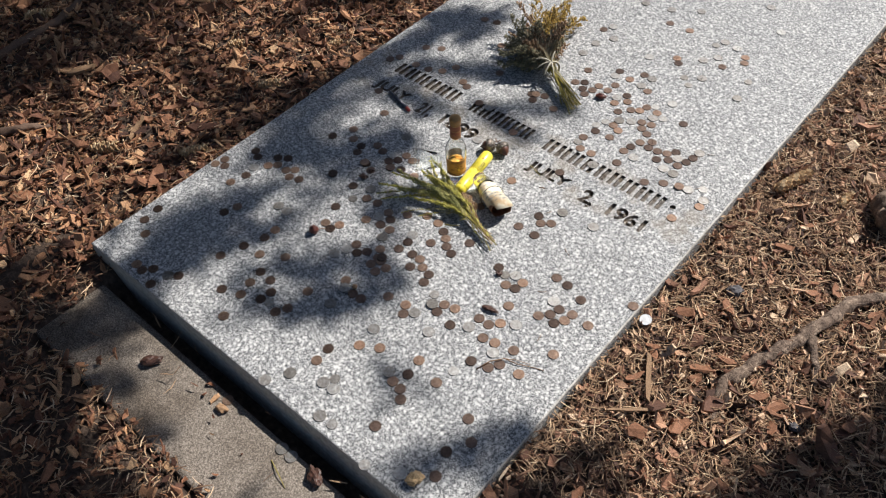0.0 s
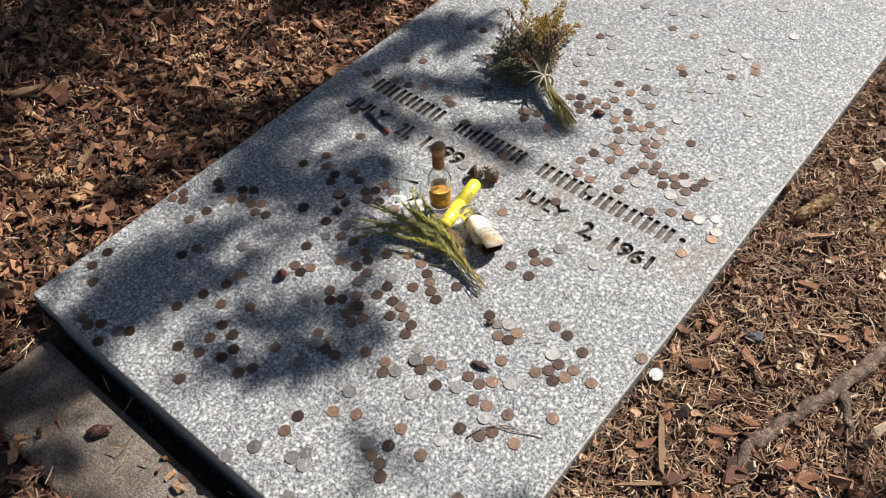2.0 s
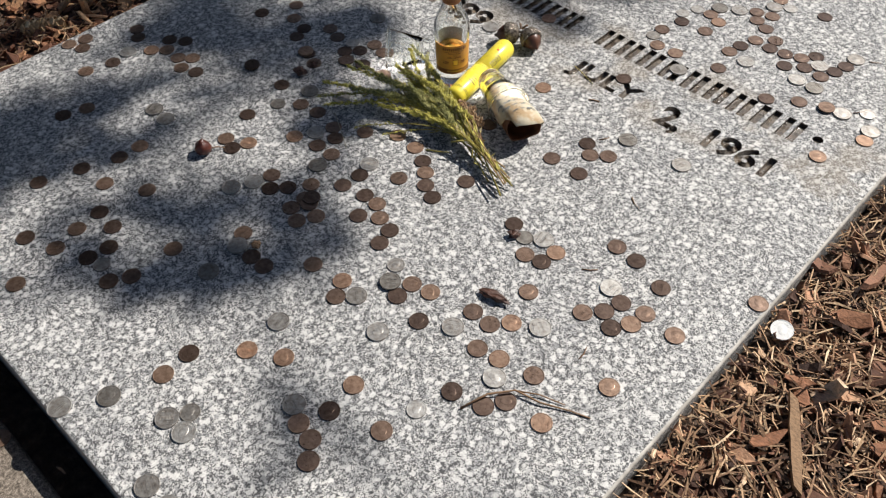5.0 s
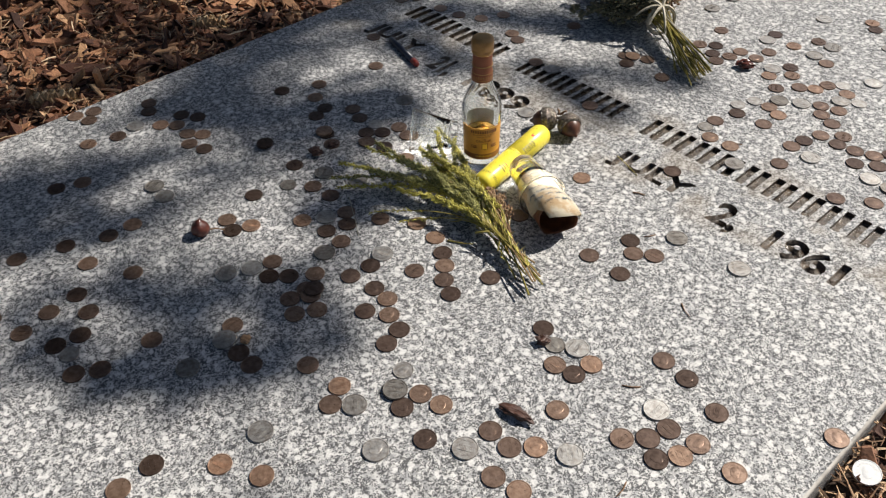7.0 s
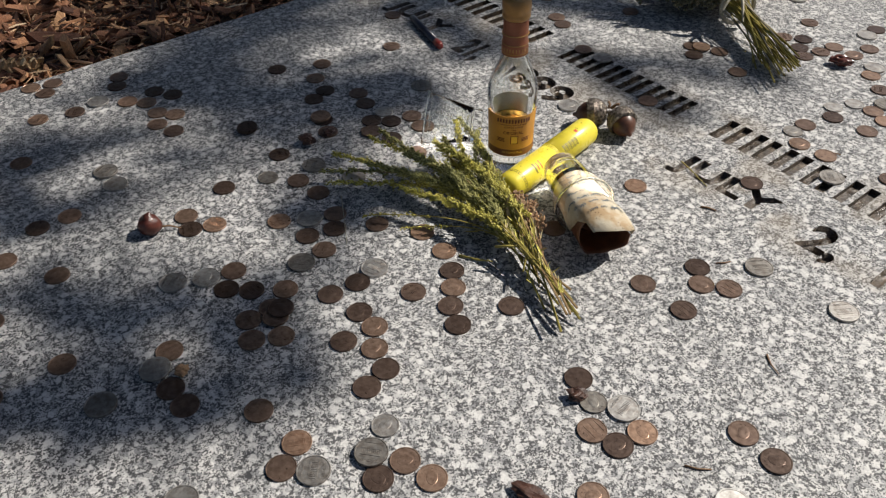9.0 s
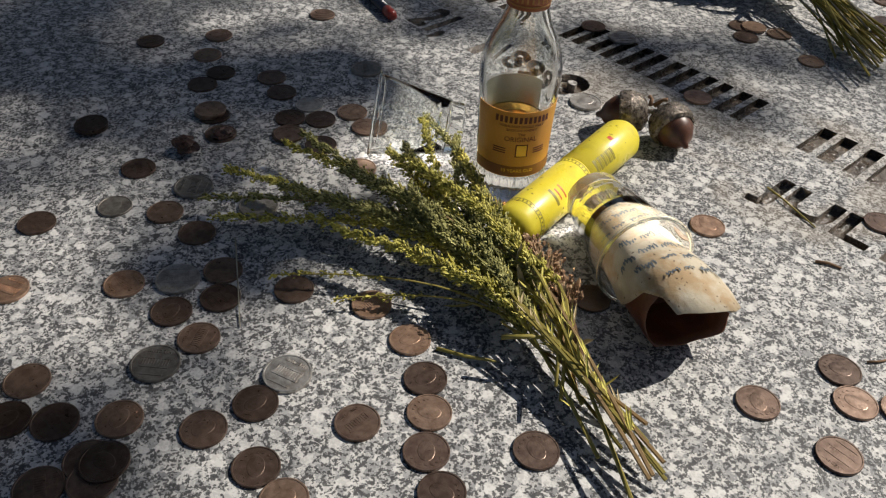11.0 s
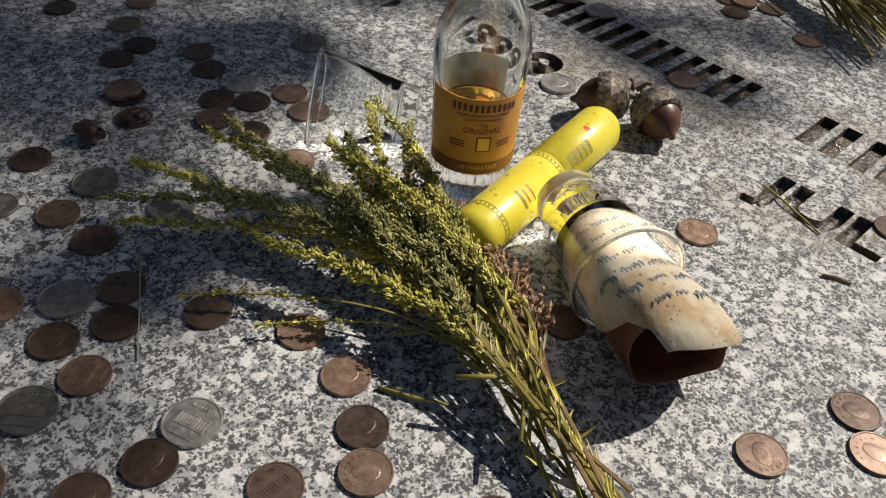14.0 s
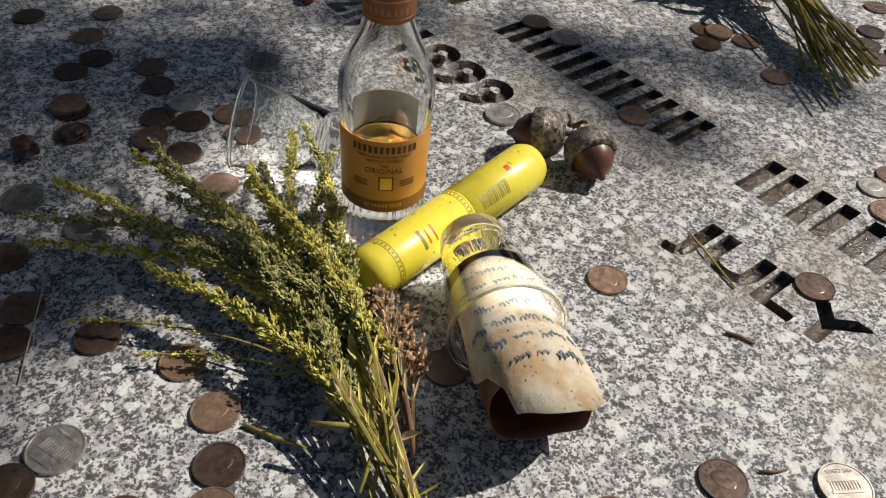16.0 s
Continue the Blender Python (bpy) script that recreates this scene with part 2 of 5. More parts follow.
OLIVE_INK = make_plain("olive print", (0.20, 0.17, 0.02), (0.28, 0.23, 0.03), 0.5, 60, 0.0, 0.0)
RED_INK = make_plain("red print", (0.55, 0.06, 0.02), (0.62, 0.08, 0.03), 0.5, 60, 0.0, 0.0)
PAPER = make_paper()
PAPER_WET = make_plain("tea-brown soaked paper", (0.07, 0.022, 0.012), (0.22, 0.08, 0.035), 0.4, 60, 0.0, 0.2)
BLUE_INK = make_plain("blue-grey ink", (0.07, 0.10, 0.13), (0.22, 0.25, 0.27), 0.7, 60, 0.0, 0.0)
ACORN_SHELL = make_plain("acorn shell", (0.045, 0.018, 0.011), (0.12, 0.048, 0.026), 0.38, 120, 0.0, 0.1)
ACORN_CAP = make_plain("frosted acorn cap", (0.022, 0.013, 0.009), (0.34, 0.29, 0.24), 0.24, 330, 0.5, 0.9)
PEN_BLACK = make_plain("dark blue plastic", (0.012, 0.016, 0.03), (0.02, 0.026, 0.05), 0.3, 60, 0.0, 0.0)
PEN_RED = make_plain("red plastic", (0.18, 0.018, 0.015), (0.26, 0.035, 0.025), 0.35, 60, 0.0, 0.0)
STALK = make_by_island("green stems", 0.6, (0.0, (0.20, 0.16, 0.035)), (0.5, (0.42, 0.35, 0.075)), (1.0, (0.62, 0.48, 0.15)))
SPIKE = make_by_island("yellow-green flower buds", 0.7, (0.0, (0.18, 0.165, 0.022)), (0.5, (0.48, 0.43, 0.065)), (1.0, (0.78, 0.70, 0.18)))
DULL_SPIKE = make_by_island("grey-green flower buds", 0.75, (0.0, (0.10, 0.10, 0.025)), (0.5, (0.28, 0.27, 0.08)), (1.0, (0.52, 0.49, 0.19)))
GOLDENROD = make_by_island("dried yellow flowers", 0.75, (0.0, (0.12, 0.08, 0.03)), (0.5, (0.38, 0.24, 0.05)), (1.0, (0.66, 0.43, 0.06)))
GREYLEAF = make_by_island("grey-green leaves", 0.75, (0.0, (0.085, 0.08, 0.045)), (0.6, (0.21, 0.195, 0.115)), (1.0, (0.36, 0.29, 0.18)))
DRIED = make_by_island("dried brown flowers", 0.8, (0.0, (0.11, 0.058, 0.03)), (0.6, (0.34, 0.20, 0.105)), (1.0, (0.60, 0.44, 0.27)))
DRYLEAF = make_by_island("withered tan leaves", 0.75, (0.0, (0.22, 0.11, 0.045)), (0.5, (0.42, 0.30, 0.14)), (1.0, (0.62, 0.52, 0.30)))
LEAFLET = make_by_island("conifer needles", 0.7, (0.0, (0.03, 0.05, 0.02)), (1.0, (0.07, 0.10, 0.035)))
BARK = make_bark("trunk bark", (0.0, (0.13, 0.08, 0.055)), (1.0, (0.2, 0.13, 0.09)))
DARK_SCALE = make_plain("dark wet cone", (0.03, 0.014, 0.01), (0.10, 0.045, 0.03), 0.5, 200, 0.0, 0.6)
BRIGHT = make_plain("bright worn metal", (0.72, 0.72, 0.70), (0.86, 0.86, 0.84), 0.4, 300, 0.2, 0.2)
GLINT_BEAD = make_glass("clear glint beads", (1.0, 1.0, 1.0), 0.02, 1.33)
PALE_EDGE = make_plain("pale granite edge", (0.26, 0.24, 0.21), (0.62, 0.59, 0.54), 0.75, 55, 0.0, 0.5)
BRIGHTENED_SIDE = make_plain("rough granite side lightened for fill", (0.30, 0.285, 0.25), (0.52, 0.50, 0.46), 0.85, 130, 0.0, 0.6)
STONE = make_plain("grey stone", (0.06, 0.052, 0.056), (0.15, 0.14, 0.145), 0.8, 120, 0.0, 0.3)


# ---- building helpers ----
def mesh_of(name, bm, material, smooth=False):
    me = bpy.data.meshes.new(name)
    bm.to_mesh(me)
    bm.free()
    for m in material if isinstance(material, (list, tuple)) else (material,):
        me.materials.append(m)
    if smooth:
        me.shade_smooth()
    return me


def part(name, bm, material, parent, label="", smooth=False):
    ob = new(name, mesh_of(name, bm, material, smooth))
    ob.parent = parent
    return tagged(ob, label)


def thing(name, m, label, category, group="", kind=""):
    ob = new(name)
    ob.empty_display_size = 0.02
    ob.matrix_basis = m
    return tagged(ob, label, category, group, kind)


def solid(name, bm, material, m, label, category, group="", kind="", smooth=False):
    ob = new(name, mesh_of(name, bm, material, smooth))
    ob.matrix_basis = m
    return tagged(ob, label, category, group, kind)


def lathe(profile, steps=40, closed=False, start=0.0, sweep=2 * math.pi):
    """A surface of revolution about z from (radius, height) pairs."""
    bm = bmesh.new()
    full = sweep > 6.28
    turns = [start + sweep * k / steps for k in range(steps if full else steps + 1)]
    rings = []
    for r, z in profile:
        if r < 1e-6:
            rings.append([bm.verts.new((0, 0, z))])
        else:
            rings.append([bm.verts.new((r * math.cos(a), r * math.sin(a), z)) for a in turns])
    pairs = list(zip(rings, rings[1:])) + ([(rings[-1], rings[0])] if closed else [])
    for a, b in pairs:
        for k in range(steps):
            j = (k + 1) % len(turns) if full else k + 1
            face = [a[k % len(a)], a[j % len(a)], b[j % len(b)], b[k % len(b)]]
            face = list(dict.fromkeys(face))
            if len(face) > 2:
                bm.faces.new(face)
    bmesh.ops.recalc_face_normals(bm, faces=bm.faces)
    return bm


def add_box(bm, x0, y0, z0, x1, y1, z1):
    v = [bm.verts.new(p) for p in ((x0, y0, z0), (x1, y0, z0), (x1, y1, z0), (x0, y1, z0), (x0, y0, z1), (x1, y0, z1), (x1, y1, z1), (x0, y1, z1))]
    for f in ((3, 2, 1, 0), (4, 5, 6, 7), (0, 1, 5, 4), (1, 2, 6, 5), (2, 3, 7, 6), (3, 0, 4, 7)):
        bm.faces.new([v[k] for k in f])


def join(bm, other):
    """Takes another bmesh into bm."""
    spare = bpy.data.meshes.new("spare")
    other.to_mesh(spare)
    other.free()
    bm.from_mesh(spare)
    bpy.data.meshes.remove(spare)


def add_tube(bm, points, radii, sides=6):
    """A tapered tube through points."""
    points = [Vector(p) for p in points]
    rings = []
    for k, p in enumerate(points):
        way = (points[min(k + 1, len(points) - 1)] - points[max(k - 1, 0)]).normalized()
        side = way.cross((0, 0, 1) if abs(way.z) < 0.9 else (1, 0, 0)).normalized()
        up = side.cross(way)
        rings.append([bm.verts.new(p + radii[k] * (math.cos(2 * math.pi * j / sides) * side + math.sin(2 * math.pi * j / sides) * up)) for j in range(sides)])
    for a, b in zip(rings, rings[1:]):
        for j in range(sides):
            bm.faces.new((a[j], b[j], b[(j + 1) % sides], a[(j + 1) % sides]))
    bm.faces.new(rings[0])
    bm.faces.new(reversed(rings[-1]))


def add_bud(bm, p, r, stretch=1.4, way=None):
    """A small eight-sided bud."""
    way = Vector(way or (rng.uniform(-1, 1), rng.uniform(-1, 1), rng.uniform(-0.3, 1))).normalized()
    side = way.orthogonal().normalized()
    other = way.cross(side)
    p = Vector(p)
    top, low = bm.verts.new(p + way * r * stretch), bm.verts.new(p - way * r * stretch)
    mid = [bm.verts.new(p + r * v) for v in (side, other, -side, -other)]
    for k in range(4):
        bm.faces.new((mid[k], mid[(k + 1) % 4], top))
        bm.faces.new((mid[(k + 1) % 4], mid[k], low))


def add_leaf(bm, root, way, length, width, curl=0.2):
    """A narrow folded leaf with thickness at its fold."""
    root, way = Vector(root), Vector(way).normalized()
    side = way.cross((0, 0, 1))
    side = side.normalized() if side.length > 0.1 else Vector((1, 0, 0))
    up = side.cross(way)
    a = bm.verts.new(root)
    rows = []
    for f, w in ((0.35, 1.0), (0.7, 0.75)):
        c = root + way * length * f + up * (curl * length * f * f)
        rows.append((bm.verts.new(c + side * width * w / 2 + up * width * 0.2), bm.verts.new(c), bm.verts.new(c - side * width * w / 2 + up * width * 0.2)))
    tip = bm.verts.new(root + way * length + up * curl * length)
    for k in (0, 1):
        bm.faces.new((a, rows[0][k], rows[0][k + 1]))
        bm.faces.new((rows[0][k], rows[1][k], rows[1][k + 1], rows[0][k + 1]))
        bm.faces.new((rows[1][k], tip, rows[1][k + 1]))


def bezier(a, b, c, n):
    a, b, c = Vector(a), Vector(b), Vector(c)
    return [a * (1 - f) ** 2 + b * 2 * f * (1 - f) + c * f * f for f in (k / n for k in range(n + 1))]


# ---- ground ----
SLAB_W, SLAB_L, SLAB_T = 0.888, 2.10, 0.16
PAD_Z = -0.05


def ground_height(x, y):
    """The soil: nearly flush with the long sides of the slab, falling away a little at its foot."""
    z = -0.028 + 0.012 * noise.noise((x * 2.1, y * 2.1, 3.0)) + 0.008 * noise.noise((x * 9, y * 9, 1.0))
    if y < 0.05 and -0.1 < x < 1.0:
        z -= 0.02 * min(1.0, (0.05 - y) / 0.1)
    if 0.07 < x < 1.09 and -0.155 < y < 0.06:
        z = -0.10
    return z


def build_ground():
    bm = bmesh.new()
    xs = [-400, -60, -12, -4] + [-2.2 + 0.05 * k for k in range(107)] + [4.5, 12, 60, 400]
    ys = [-400, -60, -12, -4] + [-2.0 + 0.05 * k for k in range(123)] + [6, 14, 60, 400]
    rows = []
    for y in ys:
        rows.append([bm.verts.new((x, y, (ground_height(x, y) if abs(x) < 4 and abs(y) < 5 else -0.03) - (0.05 if 0.03 < x < 0.86 and 0.04 < y < 2.07 else 0))) for x in xs])
    for a, b in zip(rows, rows[1:]):
        for k in range(len(xs) - 1):
            bm.faces.new((a[k], a[k + 1], b[k + 1], b[k]))
    return solid("ground", bm, SOIL, pose(0, 0, 0), "dark brown soil under bark mulch", "ground", kind="structure", smooth=True)


build_ground()


# ---- the slab ----
def text_faces(body, weight):
    """The flat filled outlines of some lettering, one em high."""
    curve = bpy.data.curves.new("lettering", "FONT")
    curve.body, curve.size, curve.resolution_u, curve.offset = body, 1.0, 4, weight
    ob = new("lettering", curve)
    me = bpy.data.meshes.new_from_object(ob.evaluated_get(bpy.context.evaluated_depsgraph_get()))
    bpy.data.objects.remove(ob)
    bpy.data.curves.remove(curve)
    bm = bmesh.new()
    bm.from_mesh(me)
    bpy.data.meshes.remove(me)
    bmesh.ops.remove_doubles(bm, verts=bm.verts, dist=1e-5)
    return bm


def add_text(bm, body, x0, x1, y0, y1, z0, z1, weight=0.0):
    """Solid lettering that fills the box from (x0, y0, z0) to (x1, y1, z1)."""
    piece = text_faces(body, weight)
    xy = np.array([v.co[:] for v in piece.verts])
    lo, hi = xy.min(0), xy.max(0)
    for v in piece.verts:
        v.co = (x0 + (v.co.x - lo[0]) / (hi[0] - lo[0]) * (x1 - x0), y0 + (v.co.y - lo[1]) / (hi[1] - lo[1]) * (y1 - y0), z0)
    grown = bmesh.ops.extrude_face_region(piece, geom=piece.faces[:])["geom"]
    for v in grown:
        if isinstance(v, bmesh.types.BMVert):
            v.co.z = z1
    bmesh.ops.recalc_face_normals(piece, faces=piece.faces)
    join(bm, piece)


def build_slab():
    bm = bmesh.new()
    foot = 0.006
    low = [(0, 0.004), (SLAB_W, foot), (SLAB_W, SLAB_L), (0, SLAB_L)]
    top = [bm.verts.new((x, y, 0)) for x, y in low]
    bottom = [bm.verts.new((x, y, -SLAB_T)) for x, y in low]
    bm.faces.new(top)
    bm.faces.new(bottom[::-1])
    for k in range(4):
        bm.faces.new((top[k], bottom[k], bottom[(k + 1) % 4], top[(k + 1) % 4]))
    bmesh.ops.recalc_face_normals(bm, faces=bm.faces)
    bmesh.ops.bevel(bm, geom=[e for e in bm.edges if all(v.co.z > -0.01 for v in e.verts)], offset=0.0025, segments=2, affect="EDGES", profile=0.5)
    bm.normal_update()
    for f in bm.faces:
        if f.normal.x > 0.3 and f.normal.z > 0.3:
            # paler colour on the bevel of the right edge only
            f.material_index = 2
        elif f.normal.y < -0.9:
            # rough foot side, coloured lighter to make up for its deep shade
            f.material_index = 3
    slab = solid("grave_slab", bm, [GRANITE, CARVED, PALE_EDGE, BRIGHTENED_SIDE], pose(0, 0, 0), "pale grey speckled granite grave slab with carved lettering", "grave slab")
    cut = bmesh.new()
    depth = 0.0048
    for x0, x1, letters in ((0.087, 0.273, 6), (0.307, 0.473, 6), (0.506, 0.793, 9)):
        step = (x1 - x0) / letters
        for k in range(letters):
            for a in (0.10, 0.55):
                add_box(cut, x0 + step * (k + a), 0.759, -depth, x0 + step * (k + a + 0.29), 0.797, 0.01)
    hole = lathe([(0, -depth), (0.006, -depth), (0.006, 0.012), (0, 0.012)], 20)
    bmesh.ops.translate(hole, verts=hole.verts, vec=(0.807, 0.7825, 0))
    join(cut, hole)
    for body, x0, x1, y0 in (("JULY", 0.088, 0.184, 0.685), ("21,", 0.221, 0.256, 0.677), ("1899", 0.286, 0.379, 0.685), ("JULY", 0.518, 0.615, 0.685), ("2,", 0.651, 0.681, 0.677), ("1961", 0.713, 0.791, 0.685)):
        # broad strokes: the same letters cut five times, a little apart
        for k, (dx, dy) in enumerate(((0, 0), (0.0007, 0.0003), (-0.0007, -0.0003), (0.0003, -0.0007), (-0.0003, 0.0007))):
            add_text(cut, body, x0 + dx, x1 + dx, y0 + dy, 0.721 + dy, -depth - 0.00011 * k, 0.012 + 0.0003 * k, 0.026)
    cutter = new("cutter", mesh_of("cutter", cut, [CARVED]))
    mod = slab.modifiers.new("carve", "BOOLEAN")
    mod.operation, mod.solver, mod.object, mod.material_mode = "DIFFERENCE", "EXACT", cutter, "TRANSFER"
    mod.use_self = True
    carved = bpy.data.meshes.new_from_object(slab.evaluated_get(bpy.context.evaluated_depsgraph_get()))
    slab.modifiers.clear()
    old, slab.data = slab.data, carved
    bpy.data.meshes.remove(old)
    spare = cutter.data
    bpy.data.objects.remove(cutter)
    bpy.data.meshes.remove(spare)
    return slab


build_slab()


def build_pad():
    bm = bmesh.new()
    add_box(bm, 0.055, -0.180, PAD_Z - 0.12, 1.12, -0.032, PAD_Z)
    bmesh.ops.bevel(bm, geom=list(bm.edges), offset=0.006, segments=2, affect="EDGES", profile=0.5)
    for v in bm.verts:
        v.co.y += 0.012 * noise.noise((v.co.x * 6, 0, 0))
    solid("concrete_footing", bm, CONCRETE, pose(0, 0, 0), "worn tan concrete strip under the foot of the slab", "footing", kind="structure")


build_pad()


# ---- coins ----
def coin_mesh(name, radius, thick, material, relief):
    """A struck coin: raised rim, sunk field, and on some a columned building or a plain raised shape."""
    r, t = radius, thick
    bm = lathe([(0, 0), (r * 0.97, 0), (r, t * 0.12), (r, t * 0.88), (r * 0.985, t), (r * 0.93, t), (r * 0.91, t * 0.86), (0, t * 0.86)], 30)
    z0, z1 = t * 0.84, t * 0.97
    if relief == "building":
        add_box(bm, -r * 0.6, -r * 0.28, z0, r * 0.6, -r * 0.20, z1)
        add_box(bm, -r * 0.6, r * 0.16, z0, r * 0.6, r * 0.28, z1)
        for k in range(10):
            x = r * (-0.56 + 0.117 * k)
            add_box(bm, x, -r * 0.20, z0, x + r * 0.05, r * 0.16, z1)
        add_text(bm, "ONE CENT" if material is COPPER_METAL else "FIVE CENTS", -r * 0.5, r * 0.5, -r * 0.70, -r * 0.54, z0, z1)
        add_box(bm, -r * 0.5, r * 0.58, z0, r * 0.5, r * 0.68, z1)
    elif relief == "shape":
        for k in range(7):
            a = 0.5 + 0.35 * k
            add_box(bm, r * 0.7 * math.cos(a) - r * 0.05, r * 0.7 * math.sin(a) - r * 0.05, z0, r * 0.7 * math.cos(a) + r * 0.05, r * 0.7 * math.sin(a) + r * 0.05, z1)
        dome = lathe([(r * 0.48, 0), (r * 0.44, t * 0.08), (r * 0.25, t * 0.13), (0, t * 0.15)], 14)
        for v in dome.verts:
            v.co = (v.co.x * 0.8, v.co.y * 1.15, v.co.z + z0)
        join(bm, dome)
    return mesh_of(name, bm, material)


COPPER = [(coin_mesh("coin", 0.00953, 0.00152, COPPER_METAL, k), 0.00953, 0.00152) for k in ("building", "shape", "shape", "")]
SILVER = [(coin_mesh("coin", r, t, SILVER_METAL, k), r, t) for r, t, k in ((0.0106, 0.00195, "building"), (0.0106, 0.00195, "shape"), (0.00896, 0.00135, "shape"), (0.0106, 0.00195, "building"))]
LAID = []


def scatter(kinds, places, base=0.0):
    """Coins on the slab; where two lie over one another the later rests on the earlier."""
    for x, y in places:
        me, r, t = kinds[rng.randrange(len(kinds))]
        z = base
        for px, py, pr, top in LAID:
            if math.hypot(px - x, py - y) < (r + pr) * 0.94:
                z = max(z, top)
        LAID.append((x, y, r, z + t))
        coin = new("coin", me)
        coin.matrix_basis = pose(x, y, z, 0, 0, rng.uniform(0, 360))
        copper = kinds is COPPER
        tagged(coin, "tarnished copper coin lying on the granite" if copper else "dull silver-coloured coin lying on the granite", "coin", "coins on the slab")


# foot part
scatter(COPPER, [
    (0.014, 0.297), (0.019, 0.318), (0.034, 0.305), (0.081, 0.282), (0.09, 0.315), (0.146, 0.245), (0.25, 0.225), (0.251, 0.251), (0.313, 0.326),
    (0.331, 0.321), (0.338, 0.339), (0.399, 0.324),
])
# along the foot edge
scatter(COPPER, [
    (0.027, 0.141), (0.031, 0.106), (0.063, 0.085), (0.114, 0.028), (0.134, 0.026), (0.137, 0.219), (0.148, 0.041), (0.174, 0.016), (0.198, 0.061),
    (0.22, 0.142), (0.235, 0.186), (0.275, 0.191), (0.285, 0.092), (0.309, 0.164), (0.313, 0.135), (0.318, 0.217), (0.321, 0.106), (0.335, 0.055),
    (0.338, 0.162), (0.357, 0.122), (0.36, 0.144), (0.399, 0.12), (0.41, 0.139), (0.41, 0.188), (0.528, 0.125), (0.53, 0.096), (0.564, 0.164),
    (0.595, 0.182), (0.657, 0.148), (0.663, 0.206), (0.667, 0.174), (0.676, 0.145), (0.69, 0.131), (0.692, 0.07), (0.714, 0.192), (0.797, 0.174),
    (0.807, 0.108), (0.821, 0.067), (0.827, 0.145),
])
# below the bouquet
scatter(COPPER, [
    (0.05, 0.376), (0.067, 0.367), (0.102, 0.392), (0.104, 0.363), (0.118, 0.377), (0.12, 0.404), (0.143, 0.377), (0.157, 0.389), (0.163, 0.368),
    (0.184, 0.375), (0.225, 0.431), (0.283, 0.432), (0.297, 0.369), (0.329, 0.424), (0.355, 0.428), (0.368, 0.382), (0.389, 0.423), (0.399, 0.39),
    (0.405, 0.412),
])
# below the bouquet
scatter(SILVER, [
    (0.085, 0.34), (0.308, 0.406), (0.318, 0.447), (0.381, 0.403),
])
# beside the bouquet stems
scatter(COPPER, [
    (0.258, 0.495), (0.279, 0.487), (0.422, 0.391), (0.422, 0.442), (0.442, 0.344), (0.454, 0.464), (0.468, 0.367), (0.47, 0.39), (0.483, 0.463),
    (0.497, 0.373), (0.505, 0.416), (0.505, 0.453), (0.514, 0.348), (0.516, 0.373), (0.52, 0.442), (0.533, 0.361), (0.534, 0.428), (0.552, 0.42),
    (0.553, 0.356), (0.562, 0.462), (0.641, 0.45), (0.676, 0.426), (0.694, 0.43), (0.697, 0.449), (0.709, 0.392), (0.721, 0.353), (0.737, 0.497),
    (0.762, 0.408), (0.762, 0.495), (0.776, 0.423), (0.782, 0.442), (0.792, 0.412), (0.799, 0.483), (0.803, 0.428), (0.806, 0.447), (0.829, 0.359), (0.84, 0.445),
])
# behind the bouquet
scatter(COPPER, [
    (0.114, 0.684), (0.142, 0.512), (0.162, 0.555), (0.177, 0.636), (0.184, 0.533), (0.212, 0.527), (0.219, 0.509), (0.238, 0.55), (0.259, 0.544),
    (0.289, 0.53), (0.302, 0.544), (0.304, 0.518), (0.306, 0.518), (0.307, 0.565), (0.326, 0.527), (0.327, 0.561), (0.36, 0.53),
])
# behind the bouquet
scatter(SILVER, [
    (0.267, 0.608), (0.283, 0.549),
])
# foot part
scatter(SILVER, [
    (0.208, 0.299), (0.232, 0.298), (0.382, 0.282), (0.393, 0.304),
])
# beside the bouquet stems
scatter(SILVER, [
    (0.355, 0.465), (0.424, 0.369), (0.465, 0.409), (0.661, 0.443), (0.677, 0.454), (0.744, 0.367), (0.764, 0.45),
])
# foot part by the long side
scatter(COPPER, [
    (0.414, 0.31), (0.427, 0.324), (0.445, 0.25), (0.453, 0.307), (0.453, 0.326), (0.464, 0.323), (0.472, 0.299), (0.477, 0.236), (0.482, 0.317),
    (0.496, 0.237), (0.53, 0.272), (0.558, 0.337), (0.567, 0.278), (0.577, 0.261), (0.62, 0.302), (0.62, 0.322), (0.64, 0.327), (0.656, 0.295),
    (0.686, 0.338), (0.707, 0.338), (0.717, 0.31), (0.731, 0.261), (0.739, 0.315), (0.761, 0.269), (0.772, 0.286), (0.773, 0.323), (0.808, 0.291),
])
# foot part by the long side
scatter(SILVER, [
    (0.456, 0.235), (0.591, 0.275), (0.591, 0.328), (0.603, 0.309), (0.637, 0.26), (0.684, 0.312), (0.721, 0.227), (0.749, 0.297),
])
# along the foot edge
scatter(SILVER, [
    (0.182, 0.049), (0.375, 0.127), (0.461, 0.195), (0.492, 0.014), (0.514, 0.05), (0.56, 0.204), (0.57, 0.073), (0.58, 0.09), (0.592, 0.075),
    (0.611, 0.026), (0.637, 0.028), (0.64, 0.157), (0.725, 0.011), (0.777, 0.036),
])
# round the dates
scatter(COPPER, [
    (0.518, 0.549), (0.521, 0.644), (0.582, 0.724), (0.607, 0.554), (0.621, 0.6), (0.635, 0.587), (0.644, 0.555), (0.651, 0.599), (0.82, 0.756),
])
# round the dates
scatter(SILVER, [
    (0.391, 0.695), (0.651, 0.636), (0.718, 0.642),
])
